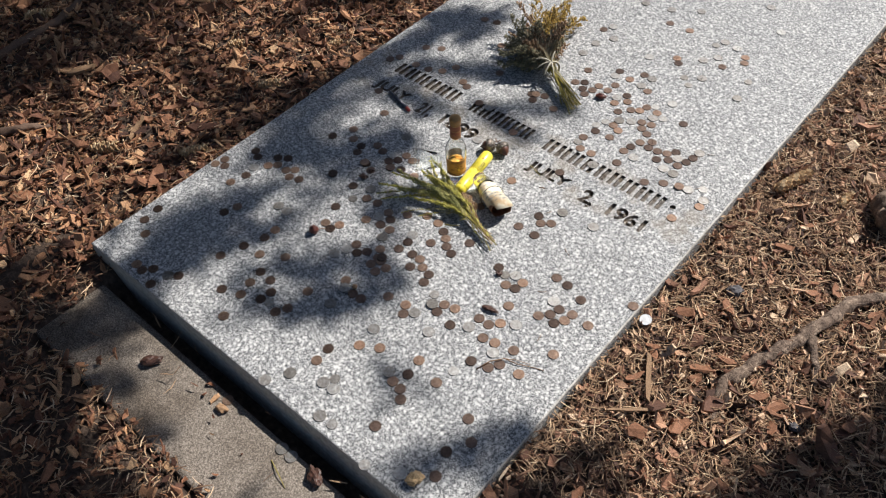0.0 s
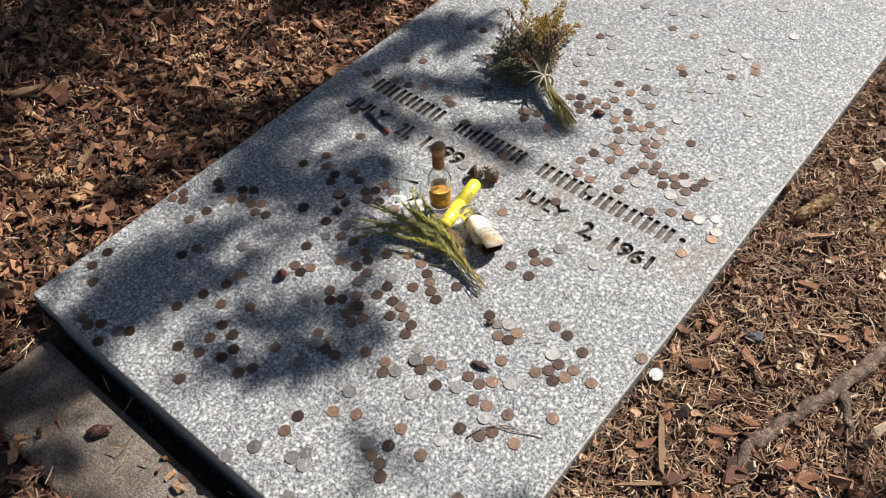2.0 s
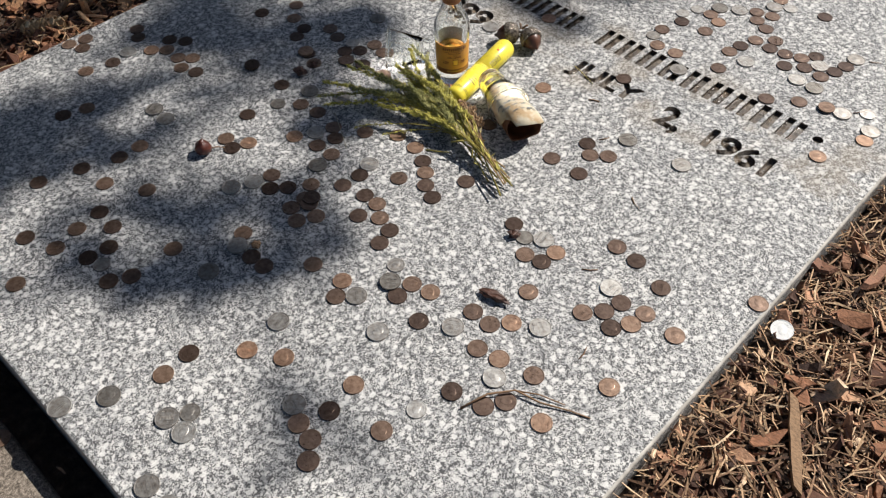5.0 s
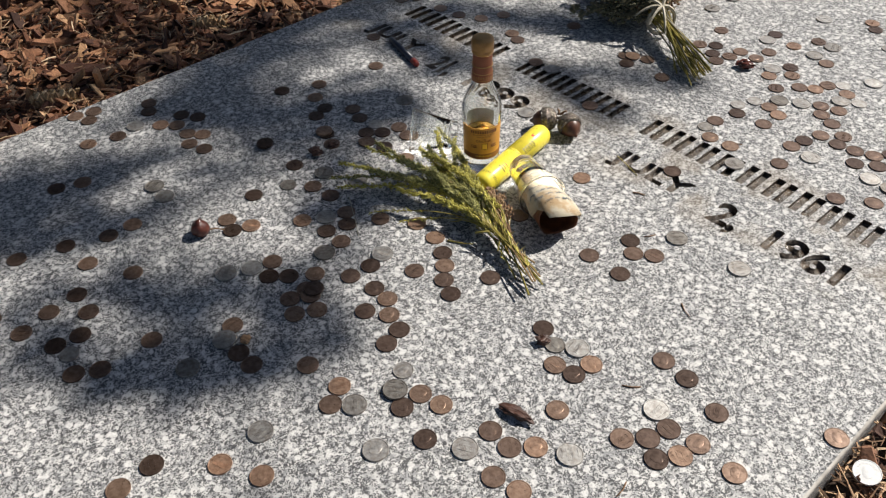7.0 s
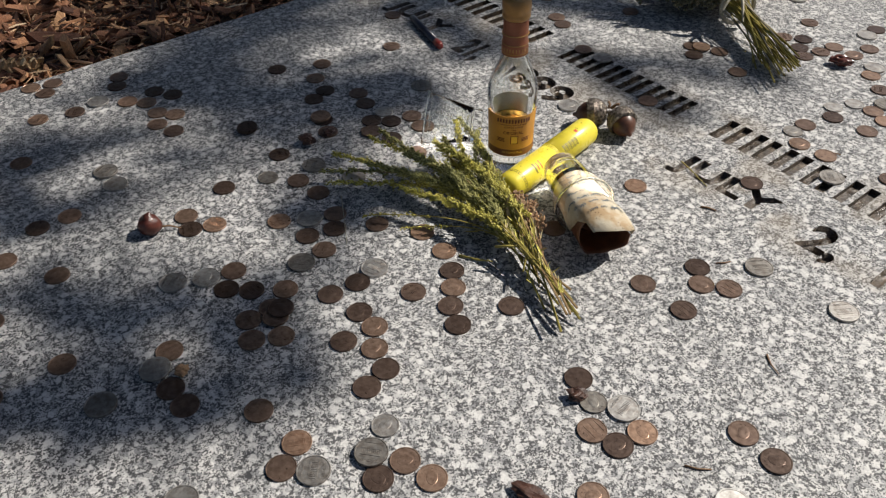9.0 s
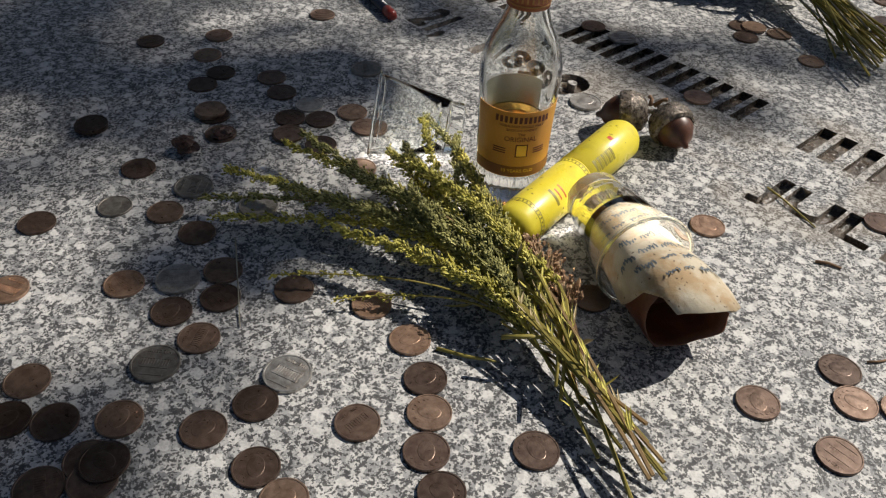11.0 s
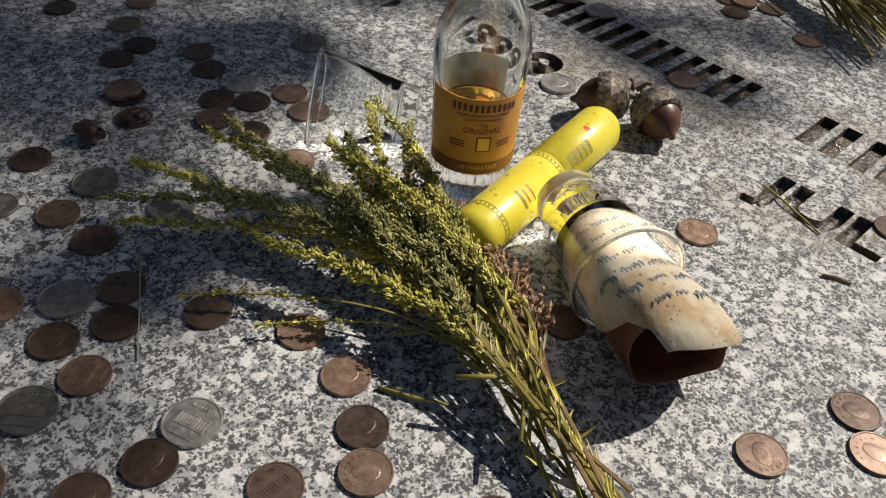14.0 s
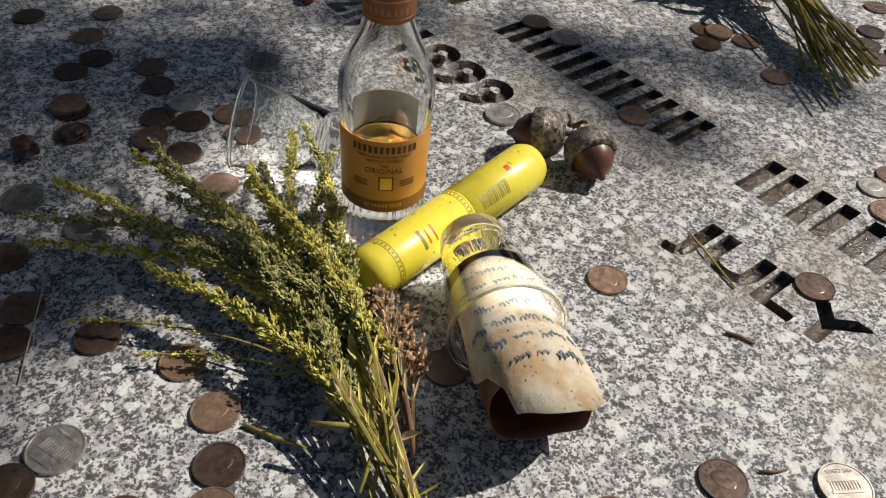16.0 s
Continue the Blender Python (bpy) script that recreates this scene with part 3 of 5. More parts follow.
# beside the dried flowers
scatter(COPPER, [
    (0.053, 0.786), (0.065, 0.806), (0.089, 0.873), (0.115, 0.808), (0.121, 0.892), (0.126, 1.049), (0.149, 0.813), (0.157, 1.057), (0.179, 0.828),
    (0.194, 0.858), (0.224, 0.989), (0.241, 0.827), (0.259, 0.819), (0.286, 0.904), (0.317, 0.792), (0.376, 1.193), (0.388, 0.889), (0.397, 0.893),
    (0.402, 0.874), (0.415, 0.901), (0.434, 0.762), (0.437, 1.038), (0.439, 0.984), (0.455, 0.878), (0.456, 0.996), (0.465, 0.975),
])
# beside the dried flowers
scatter(SILVER, [
    (0.314, 1.162), (0.344, 0.794), (0.388, 1.216), (0.391, 1.085), (0.393, 1.134), (0.395, 1.351), (0.416, 1.176), (0.46, 1.365),
])
# towards the head of the slab
scatter(COPPER, [
    (0.487, 1.313), (0.495, 1.079), (0.529, 1.068), (0.539, 1.315), (0.546, 1.102), (0.571, 1.202), (0.583, 1.187), (0.667, 1.237), (0.691, 1.3),
    (0.699, 1.28),
])
# upper slab
scatter(SILVER, [
    (0.496, 1.058), (0.541, 0.995), (0.587, 0.934), (0.609, 0.947), (0.624, 1.02), (0.639, 0.985), (0.647, 1.052), (0.657, 0.996), (0.771, 0.949),
])
# upper slab
scatter(COPPER, [
    (0.479, 0.962), (0.485, 0.984), (0.488, 1.005), (0.512, 1.004), (0.515, 1.03), (0.547, 0.977), (0.555, 1.015), (0.567, 0.998), (0.569, 0.957),
    (0.582, 1.056), (0.588, 0.979), (0.604, 0.989), (0.61, 1.008), (0.628, 0.959), (0.637, 1.005), (0.638, 0.942), (0.648, 0.964), (0.656, 0.933),
    (0.699, 1.009),
])
# towards the head of the slab
scatter(SILVER, [
    (0.519, 1.166), (0.521, 1.403), (0.561, 1.064), (0.567, 1.1), (0.616, 1.301), (0.62, 1.149), (0.621, 1.232), (0.627, 1.325), (0.641, 1.131),
    (0.643, 1.261), (0.645, 1.522), (0.652, 1.171), (0.66, 1.32), (0.71, 1.441), (0.738, 1.223), (0.746, 1.156),
])
# above the name
scatter(SILVER, [
    (0.557, 0.823), (0.557, 0.891), (0.567, 0.912), (0.621, 0.784), (0.673, 0.854), (0.737, 0.864), (0.744, 0.907), (0.76, 0.863), (0.806, 0.842),
    (0.828, 0.861), (0.844, 0.834),
])
# above the name
scatter(COPPER, [
    (0.558, 0.842), (0.567, 0.874), (0.573, 0.809), (0.586, 0.913), (0.599, 0.81), (0.601, 0.876), (0.603, 0.905), (0.647, 0.859), (0.651, 0.879),
    (0.655, 0.82), (0.659, 0.902), (0.678, 0.918), (0.681, 0.899), (0.701, 0.901), (0.712, 0.879), (0.72, 0.907), (0.728, 0.807), (0.732, 0.892),
    (0.732, 0.922), (0.755, 0.889), (0.759, 0.828), (0.763, 0.909), (0.768, 0.928), (0.788, 0.838), (0.846, 0.815),
])

# stacked coins
scatter(COPPER, [(0.2545, 0.494), (0.255, 0.4945), (0.2265, 0.430), (0.227, 0.4305), (0.46, 0.330), (0.877, 0.530)])
# coins on the concrete strip and on the soil
scatter(COPPER, [(0.4422, -0.0382)], PAD_Z)
scatter(SILVER, [(0.5812, -0.0401), (0.6035, -0.0401)], PAD_Z)


# ---- bottle ----
def wrapped(width, height, r, turn, low, thick, steps=16):
    """A thin curved sheet on a cylinder."""
    bm = bmesh.new()
    cols = []
    for k in range(steps + 1):
        a = turn + width / r * (k / steps - 0.5)
        cols.append([bm.verts.new((q * math.cos(a), q * math.sin(a), z)) for q, z in ((r, low), (r + thick, low), (r + thick, low + height), (r, low + height))])
    for a, b in zip(cols, cols[1:]):
        for k in range(4):
            bm.faces.new((a[k], b[k], b[(k + 1) % 4], a[(k + 1) % 4]))
    bm.faces.new(cols[0])
    bm.faces.new(cols[-1][::-1])
    bmesh.ops.recalc_face_normals(bm, faces=bm.faces)
    return bm


def wrapped_text(body, width, height, r, turn, low):
    bm = bmesh.new()
    add_text(bm, body, -width / 2, width / 2, 0, height, -0.00002, 0.00012)
    for v in bm.verts:
        a, q = turn + v.co.x / r, r + v.co.z
        v.co = (q * math.cos(a), q * math.sin(a), low + v.co.y)
    return bm


def build_bottle(x, y, turn):
    bottle = thing("whisky_bottle", pose(x, y, 0) @ Matrix.Diagonal((0.95, 0.95, 1, 1)), "small clear glass whisky bottle, nearly half full, amber label", "bottle")
    outer = [(0, 0.003), (0.010, 0.002), (0.0165, 0.0), (0.0200, 0.0012), (0.0210, 0.004), (0.0207, 0.010), (0.0201, 0.018), (0.0200, 0.026), (0.0205, 0.045), (0.0213, 0.062), (0.0221, 0.074), (0.0219, 0.081), (0.0203, 0.088), (0.0168, 0.096), (0.0132, 0.103), (0.0110, 0.110), (0.0101, 0.117), (0.0098, 0.142)]
    inner = [(0.0072, 0.142), (0.0075, 0.117), (0.0086, 0.110), (0.0110, 0.1025), (0.0147, 0.0955), (0.0182, 0.0875), (0.0197, 0.081), (0.0199, 0.074), (0.0190, 0.062), (0.0181, 0.045), (0.0172, 0.030), (0.0150, 0.0235), (0.0080, 0.0215), (0, 0.0235)]
    shell = lathe(outer + inner, 120)
    for v in shell.verts:
        # shallow flutes round the heavy foot
        q, a = math.hypot(v.co.x, v.co.y), math.atan2(v.co.y, v.co.x)
        if v.co.z < 0.0235 and q > 0.006:
            k = 1 + 0.022 * math.cos(30 * a) * min(1.0, (0.0240 - v.co.z) / 0.006)
            v.co.x, v.co.y = v.co.x * k, v.co.y * k
    glass = part("glass_body", shell, GLASS, bottle, "clear glass", True)
    glass.visible_shadow = False
    level = 0.0490
    whisky = part("whisky", lathe([(0, 0.0237), (0.0079, 0.0217), (0.0149, 0.0237), (0.01715, 0.0302), (0.01805, 0.045), (0.01825, level), (0, level)], 64), WHISKY, bottle, "amber whisky", True)
    whisky.visible_shadow = False
    skin = lathe([(0.0203, 0.0240), (0.02055, 0.0240), (0.0209, 0.0462), (0.0216, 0.0632), (0.02135, 0.0632), (0.02065, 0.0462)], 30, True, turn - 1.38, 2.76)
    bmesh.ops.recalc_face_normals(skin, faces=skin.faces)
    label = part("label", skin, AMBER_LABEL, bottle, "amber paper label")
    back = lathe([(0.0206, 0.034), (0.0208, 0.034), (0.0217, 0.0640), (0.0215, 0.0640)], 24, True, turn + math.pi - 0.95, 1.9)
    bmesh.ops.recalc_face_normals(back, faces=back.faces)
    part("back_label", back, BACK_LABEL, bottle, "grey-beige back label")
    rim = lambda z: 0.02068 + (z - 0.0262) * (0.00025 / 0.02 if z < 0.0462 else 0) + (0.00025 + (z - 0.0462) * 0.0009 / 0.0193 if z >= 0.0462 else 0)  # noqa: E731
    part("label_band", wrapped(0.0565, 0.0062, rim(0.030), turn, 0.0245, 0.0001, 28), LABEL_BAND, label)
    for k in range(12):
        part("brand_bar", wrapped(0.0016, 0.0036, rim(0.0605), turn + (k - 5.5) * 0.0026 / 0.0213, 0.0570, 0.0001, 2), INK_BROWN, label)
    part("print", wrapped_text("HIGHLAND SINGLE MALT", 0.025, 0.0013, rim(0.0558), turn, 0.0545), INK_BROWN, label)
    part("print", wrapped_text("SCOTCH WHISKY", 0.017, 0.0013, rim(0.0536), turn, 0.0522), INK_BROWN, label)
    part("print", wrapped_text("The", 0.004, 0.0016, rim(0.0512), turn, 0.0496), INK_BROWN, label)
    part("print", wrapped_text("ORIGINAL", 0.018, 0.0028, rim(0.0487), turn, 0.0460), INK_BROWN, label)
    part("seal", wrapped(0.0055, 0.0064, rim(0.044), turn + 0.05, 0.0372, 0.00012, 4), GOLD_INK, label, "gold square seal")
    part("seal_frame", wrapped(0.0070, 0.0076, rim(0.040), turn + 0.05, 0.0366, 0.00006, 4), INK_BROWN, label)
    for side in (-1, 1):
        for k in range(3):
            part("print_bar", wrapped(0.0075, 0.0006, rim(0.042), turn + side * 0.55, 0.0385 + 0.0013 * k, 0.0001, 3), INK_BROWN, label)
    part("print", wrapped_text("10 YEARS OLD", 0.018, 0.0019, rim(0.031) + 0.0003, turn, 0.0272), GOLD_INK, label)
    sleeve = part("neck_foil", lathe([(0.0100, 0.112), (0.0113, 0.112), (0.0112, 0.121), (0.0106, 0.122), (0.0105, 0.1405), (0.0100, 0.1415)], 40, True), SLEEVE, bottle, "copper-brown neck foil", True)
    for z in (0.1135, 0.1205, 0.1285):
        part("foil_band", lathe([(0.0104, z), (0.01145, z + 0.0002), (0.01145, z + 0.0008), (0.0104, z + 0.0010)], 40, True), STOPPER, sleeve)
    for k in range(22):
        part("foil_mark", wrapped(0.0010, 0.0030, 0.01128, turn + (k - 11) * 0.24, 0.1155, 0.0001, 1), STOPPER, sleeve)
    part("stopper", lathe([(0, 0.1405), (0.0100, 0.1405), (0.0117, 0.1425), (0.0117, 0.145), (0.0111, 0.1462), (0.0119, 0.1474), (0.0120, 0.154), (0.0112, 0.1572), (0.0064, 0.158), (0, 0.158)], 40), STOPPER, bottle, "tan ribbed stopper", True)


build_bottle(0.4293, 0.5805, math.atan2(-0.60, 0.80))


# ---- yellow cigar tube ----
def along(a, b):
    """A pose whose z axis runs from a to b."""
    a, b = Vector(a), Vector(b)
    return Matrix.Translation(a) @ (b - a).to_track_quat("Z", "Y").to_matrix().to_4x4(), (b - a).length


def build_tube(a, b, r=0.0124):
    m, n = along(a, b)
    tube = thing("cigar_tube", m, "yellow lacquered cigar tube with printed bands", "tube")
    local = m.to_3x3().inverted() @ Vector((0.55, -0.45, 0.7))
    face = math.atan2(local.y, local.x)
    seam = n * 0.52
    part("tube_body", lathe([(0, 0), (r * 0.55, 0.0006), (r * 0.86, 0.003), (r, 0.007), (r, seam), (r * 0.95, seam + 0.0003), (0, seam + 0.0003)], 40), YELLOW, tube, "", True)
    part("tube_cap", lathe([(0, seam + 0.0004), (r * 0.95, seam + 0.0004), (r * 1.02, seam + 0.0008), (r * 1.02, n - 0.006), (r * 0.88, n - 0.002), (r * 0.6, n - 0.0003), (0, n)], 40), YELLOW, tube, "", True)
    for z in (0.0125, seam - 0.004):
        part("band_line", lathe([(r, z), (r + 0.0001, z), (r + 0.0001, z + 0.0004), (r, z + 0.0004)], 40, True), OLIVE_INK, tube)
        part("band_line", lathe([(r, z + 0.0026), (r + 0.0001, z + 0.0026), (r + 0.0001, z + 0.003), (r, z + 0.003)], 40, True), OLIVE_INK, tube)
        for k in range(34):
            part("band_key", wrapped(0.0009, 0.0012, r, k * 2 * math.pi / 34, z + 0.0009, 0.0001, 1), OLIVE_INK, tube)
    for k in range(14):
        part("code_bar", wrapped(0.0075, 0.0006 + 0.0005 * (k % 3 == 0), r * 1.02, face + 0.25, seam + 0.006 + 0.0015 * k, 0.0001, 5), OLIVE_INK, tube)
    part("red_mark", wrapped(0.0032, 0.0030, r * 1.02, face - 0.35, seam + 0.031, 0.0001, 3), RED_INK, tube)
    for k, (w, h) in enumerate(((0.010, 0.0018), (0.007, 0.0009), (0.0085, 0.0009))):
        part("print_bar", wrapped(w, h, r, face + 0.1, 0.030 + 0.004 * k, 0.0001, 6), RED_INK if k else OLIVE_INK, tube)
    return tube


build_tube((0.4660, 0.5420, 0.0127), (0.4445, 0.6650, 0.0127))


# ---- shot glasses ----
def shot_glass(m, n, mouth, base, label, wet):
    glass = thing("shot_glass", m, label, "shot glass", "shot glasses")
    body = [(0, 0.0008), (base * 0.8, 0.0004), (base * 0.94, 0.0), (base, 0.0014), (base * 1.01, 0.0075), (mouth, n - 0.0024), (mouth + 0.0005, n - 0.0012), (mouth, n - 0.0002), (mouth - 0.0006, n), (mouth - 0.0011, n - 0.0010),
            (mouth - 0.0010, n - 0.0024), (base * 1.01 - 0.0010, 0.0105), (base * 0.7, 0.0084), (0, 0.0078)]
    part("glass_body", lathe(body, 72), GLASS, glass, "clear glass with a thick foot and rounded rim", True).visible_shadow = False
    ring = [(mouth + 0.0001 + 0.0011 * math.cos(a), n - 0.0011 + 0.0011 * math.sin(a)) for a in (k * math.pi / 5 for k in range(10))]
    part("rim", lathe(ring, 72, True), GLASS, glass, "rounded glass rim", True).visible_shadow = False
    if wet:
        # beads of damp on the inside, above the paper
        r = random.Random(31)
        up = m.to_3x3().inverted() @ Vector((0, 0, 1))
        top = math.atan2(up.y, up.x)
        bm = bmesh.new()
        for _ in range(150):
            z, a = r.uniform(0.011, 0.036), top + r.gauss(0, 0.7)
            q = base * 1.01 + (mouth - base * 1.01) * (z - 0.0075) / (n - 0.0099) - 0.0014
            way = Vector((math.cos(a), math.sin(a), 0))
            add_bud(bm, way * q + Vector((0, 0, z)), r.uniform(0.00015, 0.00042), r.uniform(0.8, 1.6), (way.y, -way.x, r.uniform(-0.4, 0.4)))
        tagged(part("damp_beads", bm, DAMP, glass, "dark beads of damp inside the glass"), kind="stuff")
    return glass


m1, n1 = along((0.4755, 0.5970, 0.0158), (0.5320, 0.5668, 0.0236))
shot_glass(m1, n1, 0.0236, 0.0155, "clear shot glass on its side with a rolled note in it", True)
m2, n2 = along((0.3822, 0.5880, 0.0158), (0.3468, 0.5504, 0.0236))
shot_glass(m2, n2, 0.0236, 0.0155, "clear empty shot glass lying on its side", False)


# ---- rolled note ----
def build_note(a, b):
    """A flattened roll of paper that sticks out of the glass, its lower side soaked brown."""
    m, n = along(a, b)
    note = thing("rolled_note", m, "rolled handwritten note, soaked brown underneath, stuck in a shot glass", "note")
    way = Vector((0, 0, 1))
    up = m.to_3x3().inverted() @ Vector((0, 0, 1))
    up = (up - way * up.dot(way)).normalized()
    side = up.cross(way)
    lean = 1.0 if (m.to_3x3() @ side).y > 0 else -1.0
    # distance along the roll, half width, half height, drop
    rows = [(0.0, 0.0134, 0.0130, 0.0), (0.018, 0.0160, 0.0152, 0.0), (0.036, 0.0177, 0.0158, 0.0), (0.052, 0.0186, 0.0163, 0.0), (n - 0.024, 0.0205, 0.0192, 0.0), (n - 0.010, 0.0214, 0.0204, 0.0), (n, 0.0216, 0.0208, 0.0)]

    def spot(z, angle, out=0.0):
        i = max(j for j in range(len(rows) - 1) if rows[j][0] <= z + 1e-9)
        f = (z - rows[i][0]) / (rows[i + 1][0] - rows[i][0])
        w, h, d = (rows[i][j] * (1 - f) + rows[i + 1][j] * f for j in (1, 2, 3))
        k = 1 + 0.05 * noise.noise((angle * 1.6, z * 55, 4))
        h *= 1 - 0.16 * math.cos(angle) * lean
        flat = math.copysign(abs(math.sin(angle)) ** 0.75, math.sin(angle))
        return side * (w * k + out) * math.cos(angle) + up * ((h * k + out) * flat + d) + way * z

    def limit(z, hi, cut):
        """The sheet's free edge runs slantwise over the roll towards its end."""
        f = min(1.0, max(0.0, (z / n - 0.66) / 0.34))
        return hi + (cut - hi) * f * f * (3 - 2 * f)

    def sheet(lo, hi, thick, ragged, over=0.0, droop=0.0, steps=30, cut=None, inset=0.0, back=0.004):
        bm = bmesh.new()
        grid = []
        zs = [n * k / 14 for k in range(15)]
        for z in zs:
            ring = []
            for k in range(steps + 1):
                angle = lo + ((hi if cut is None else limit(z, hi, cut)) - lo) * k / steps
                push = way * ((ragged * noise.noise((angle * 1.7, 2, 2)) - back * (1 - lean * math.cos(angle)) / 2 + over * math.sin(angle)) * 1.0 * max(0.0, (z / n - 0.8) / 0.2)) - up * (droop * max(0.0, z / n - 0.82) ** 2 * math.sin(angle))
                ring.extend(bm.verts.new(spot(z, angle, -t - inset) + push) for t in (0.0, thick))
            grid.append(ring)
        for p, q in zip(grid, grid[1:]):
            for k in range(steps):
                for t in (0, 1):
                    bm.faces.new((p[2 * k + t], p[2 * k + 2 + t], q[2 * k + 2 + t], q[2 * k + t]))
        for ring in (grid[0], grid[-1]):
            for k in range(steps):
                bm.faces.new((ring[2 * k], ring[2 * k + 1], ring[2 * k + 3], ring[2 * k + 2]))
        for k in (0, steps):
            for p, q in zip(grid, grid[1:]):
                bm.faces.new((p[2 * k], p[2 * k + 1], q[2 * k + 1], q[2 * k]))
        bmesh.ops.recalc_face_normals(bm, faces=bm.faces)
        return bm

    part("outer_sheet", sheet(radians(-8), radians(205), 0.0004, 0.003, 0.010, 0.26, 30, radians(134), 0.0, 0.0), PAPER, note, "cream paper with blue-grey handwriting", True)
    part("soaked_side", sheet(radians(122), radians(354), 0.0005, 0.005, -0.002, 0.10, 30, None, 0.0013, 0.006), PAPER_WET, note, "brown soaked paper", True)
    part("crumpled_end", lathe([(0, -0.0035), (0.006, -0.003), (0.0110, -0.0012), (0.0133, 0.001), (0.0129, 0.0015), (0.010, -0.0004), (0, -0.0025)], 24), PAPER, note, "wet stained end of the paper", True)
    part("inner_roll", lathe([(0.0105, 0.02), (0.0109, 0.02), (0.0120, n - 0.026), (0.0116, n - 0.026)], 24, True), PAPER_WET, note, "brown inner turns of the roll", True)
    # handwriting in uneven lines across the roll
    z = 0.024
    while z < n - 0.004:
        turn = radians(rng.uniform(28, 42))
        while turn < radians(150):
            word = radians(rng.uniform(12, 34))
            bm = bmesh.new()
            count = max(6, int(word * 34))
            tall = rng.uniform(0.0013, 0.0026)
            nib = rng.uniform(0.00020, 0.00042)
            pts = [(min(n - 0.002, z + tall * math.sin(k * 1.9) * rng.uniform(0.4, 1.2) + 0.0009 * math.sin(turn * 3 + k * 0.3)), turn + word * k / count + 0.018 * math.cos(k * 1.9)) for k in range(count + 1)]
            edge = [(bm.verts.new(spot(p + nib, q + nib / 0.016, 0.0001)), bm.verts.new(spot(p - nib, q - nib / 0.016, 0.0001))) for p, q in pts]
            for (a, b), (c, d) in zip(edge, edge[1:]):
                bm.faces.new((a, b, d, c))
            if turn + word < limit(z + 0.004, radians(205), radians(134)) - 0.2:
                part("pen_stroke", bm, BLUE_INK, note)
            else:
                bm.free()
            turn += word + radians(rng.uniform(4, 9))
        z += rng.uniform(0.0085, 0.0110)


build_note((0.4826, 0.5931, 0.0172), (0.5685, 0.5530, 0.0222))


# ---- acorns ----
def build_acorn(cap, tip, size):
    m, n = along(cap, tip)
    acorn = thing("acorn", m, "shiny brown acorn with a frosted, scaly cap", "acorn", "acorns")
    k = size / 0.0104
    part("nut", lathe([(r * k, z * k) for r, z in ((0, 0.006), (0.0090, 0.007), (0.0094, 0.0105), (0.0086, 0.0165), (0.0055, 0.0212), (0.0018, 0.0235), (0.0012, 0.0255), (0, 0.0262))], 28), ACORN_SHELL, acorn, "glossy brown nut", True)
    bm = lathe([(r * k, z * k) for r, z in ((0, -0.0040), (0.0011, -0.0040), (0.0013, 0.0), (0.0052, 0.0006), (0.0092, 0.0034), (0.0112, 0.0082), (0.0111, 0.0128), (0.0094, 0.0140))], 26)
    for row in range(7):
        z, r = 0.0130 - row * 0.0020, (0.0110, 0.0113, 0.0112, 0.0105, 0.0092, 0.0070, 0.0044)[row]
        count = int(r * 2000)
        for j in range(count):
            a = 2 * math.pi * (j + 0.5 * (row % 2)) / count
            add_bud(bm, (k * r * 0.96 * math.cos(a), k * r * 0.96 * math.sin(a), k * z), 0.0013, 0.6, (math.cos(a), math.sin(a), 0.5))
    part("cap", bm, ACORN_CAP, acorn, "frosted scaly cap")


build_acorn((0.4395, 0.6945, 0.0165), (0.4190, 0.6790, 0.0110), 0.0130)
build_acorn((0.4440, 0.7020, 0.0165), (0.4690, 0.6920, 0.0095), 0.0130)
build_twig_pair = [((0.4395, 0.6990, 0.019), (0.4430, 0.7020, 0.0235), (0.4455, 0.7030, 0.0245)), ((0.4370, 0.6990, 0.018), (0.4350, 0.7025, 0.0205), (0.4320, 0.7040, 0.0205))]
for points in build_twig_pair:
    bm = bmesh.new()
    add_tube(bm, points, [0.0015, 0.0011, 0.0013], 6)
    solid("twig", bm, DRIED, pose(0, 0, 0), "short reddish-brown twig between the acorn caps", "twig", smooth=True)


# ---- pen ----
def build_pen(a, b):
    m, n = along(a, b)
    pen = thing("marker_pen", m, "dark marker pen with a red end lying on the slab", "pen")
    part("barrel", lathe([(0, 0), (0.0034, 0), (0.0040, 0.001), (0.0040, n - 0.013), (0, n - 0.013)], 20), PEN_BLACK, pen, "", True)
    part("red_end", lathe([(0, n - 0.013), (0.0042, n - 0.013), (0.0042, n - 0.004), (0.0030, n - 0.0005), (0, n)], 20), PEN_RED, pen, "red plastic end", True)


build_pen((0.140, 0.693, 0.0042), (0.218, 0.673, 0.0042))


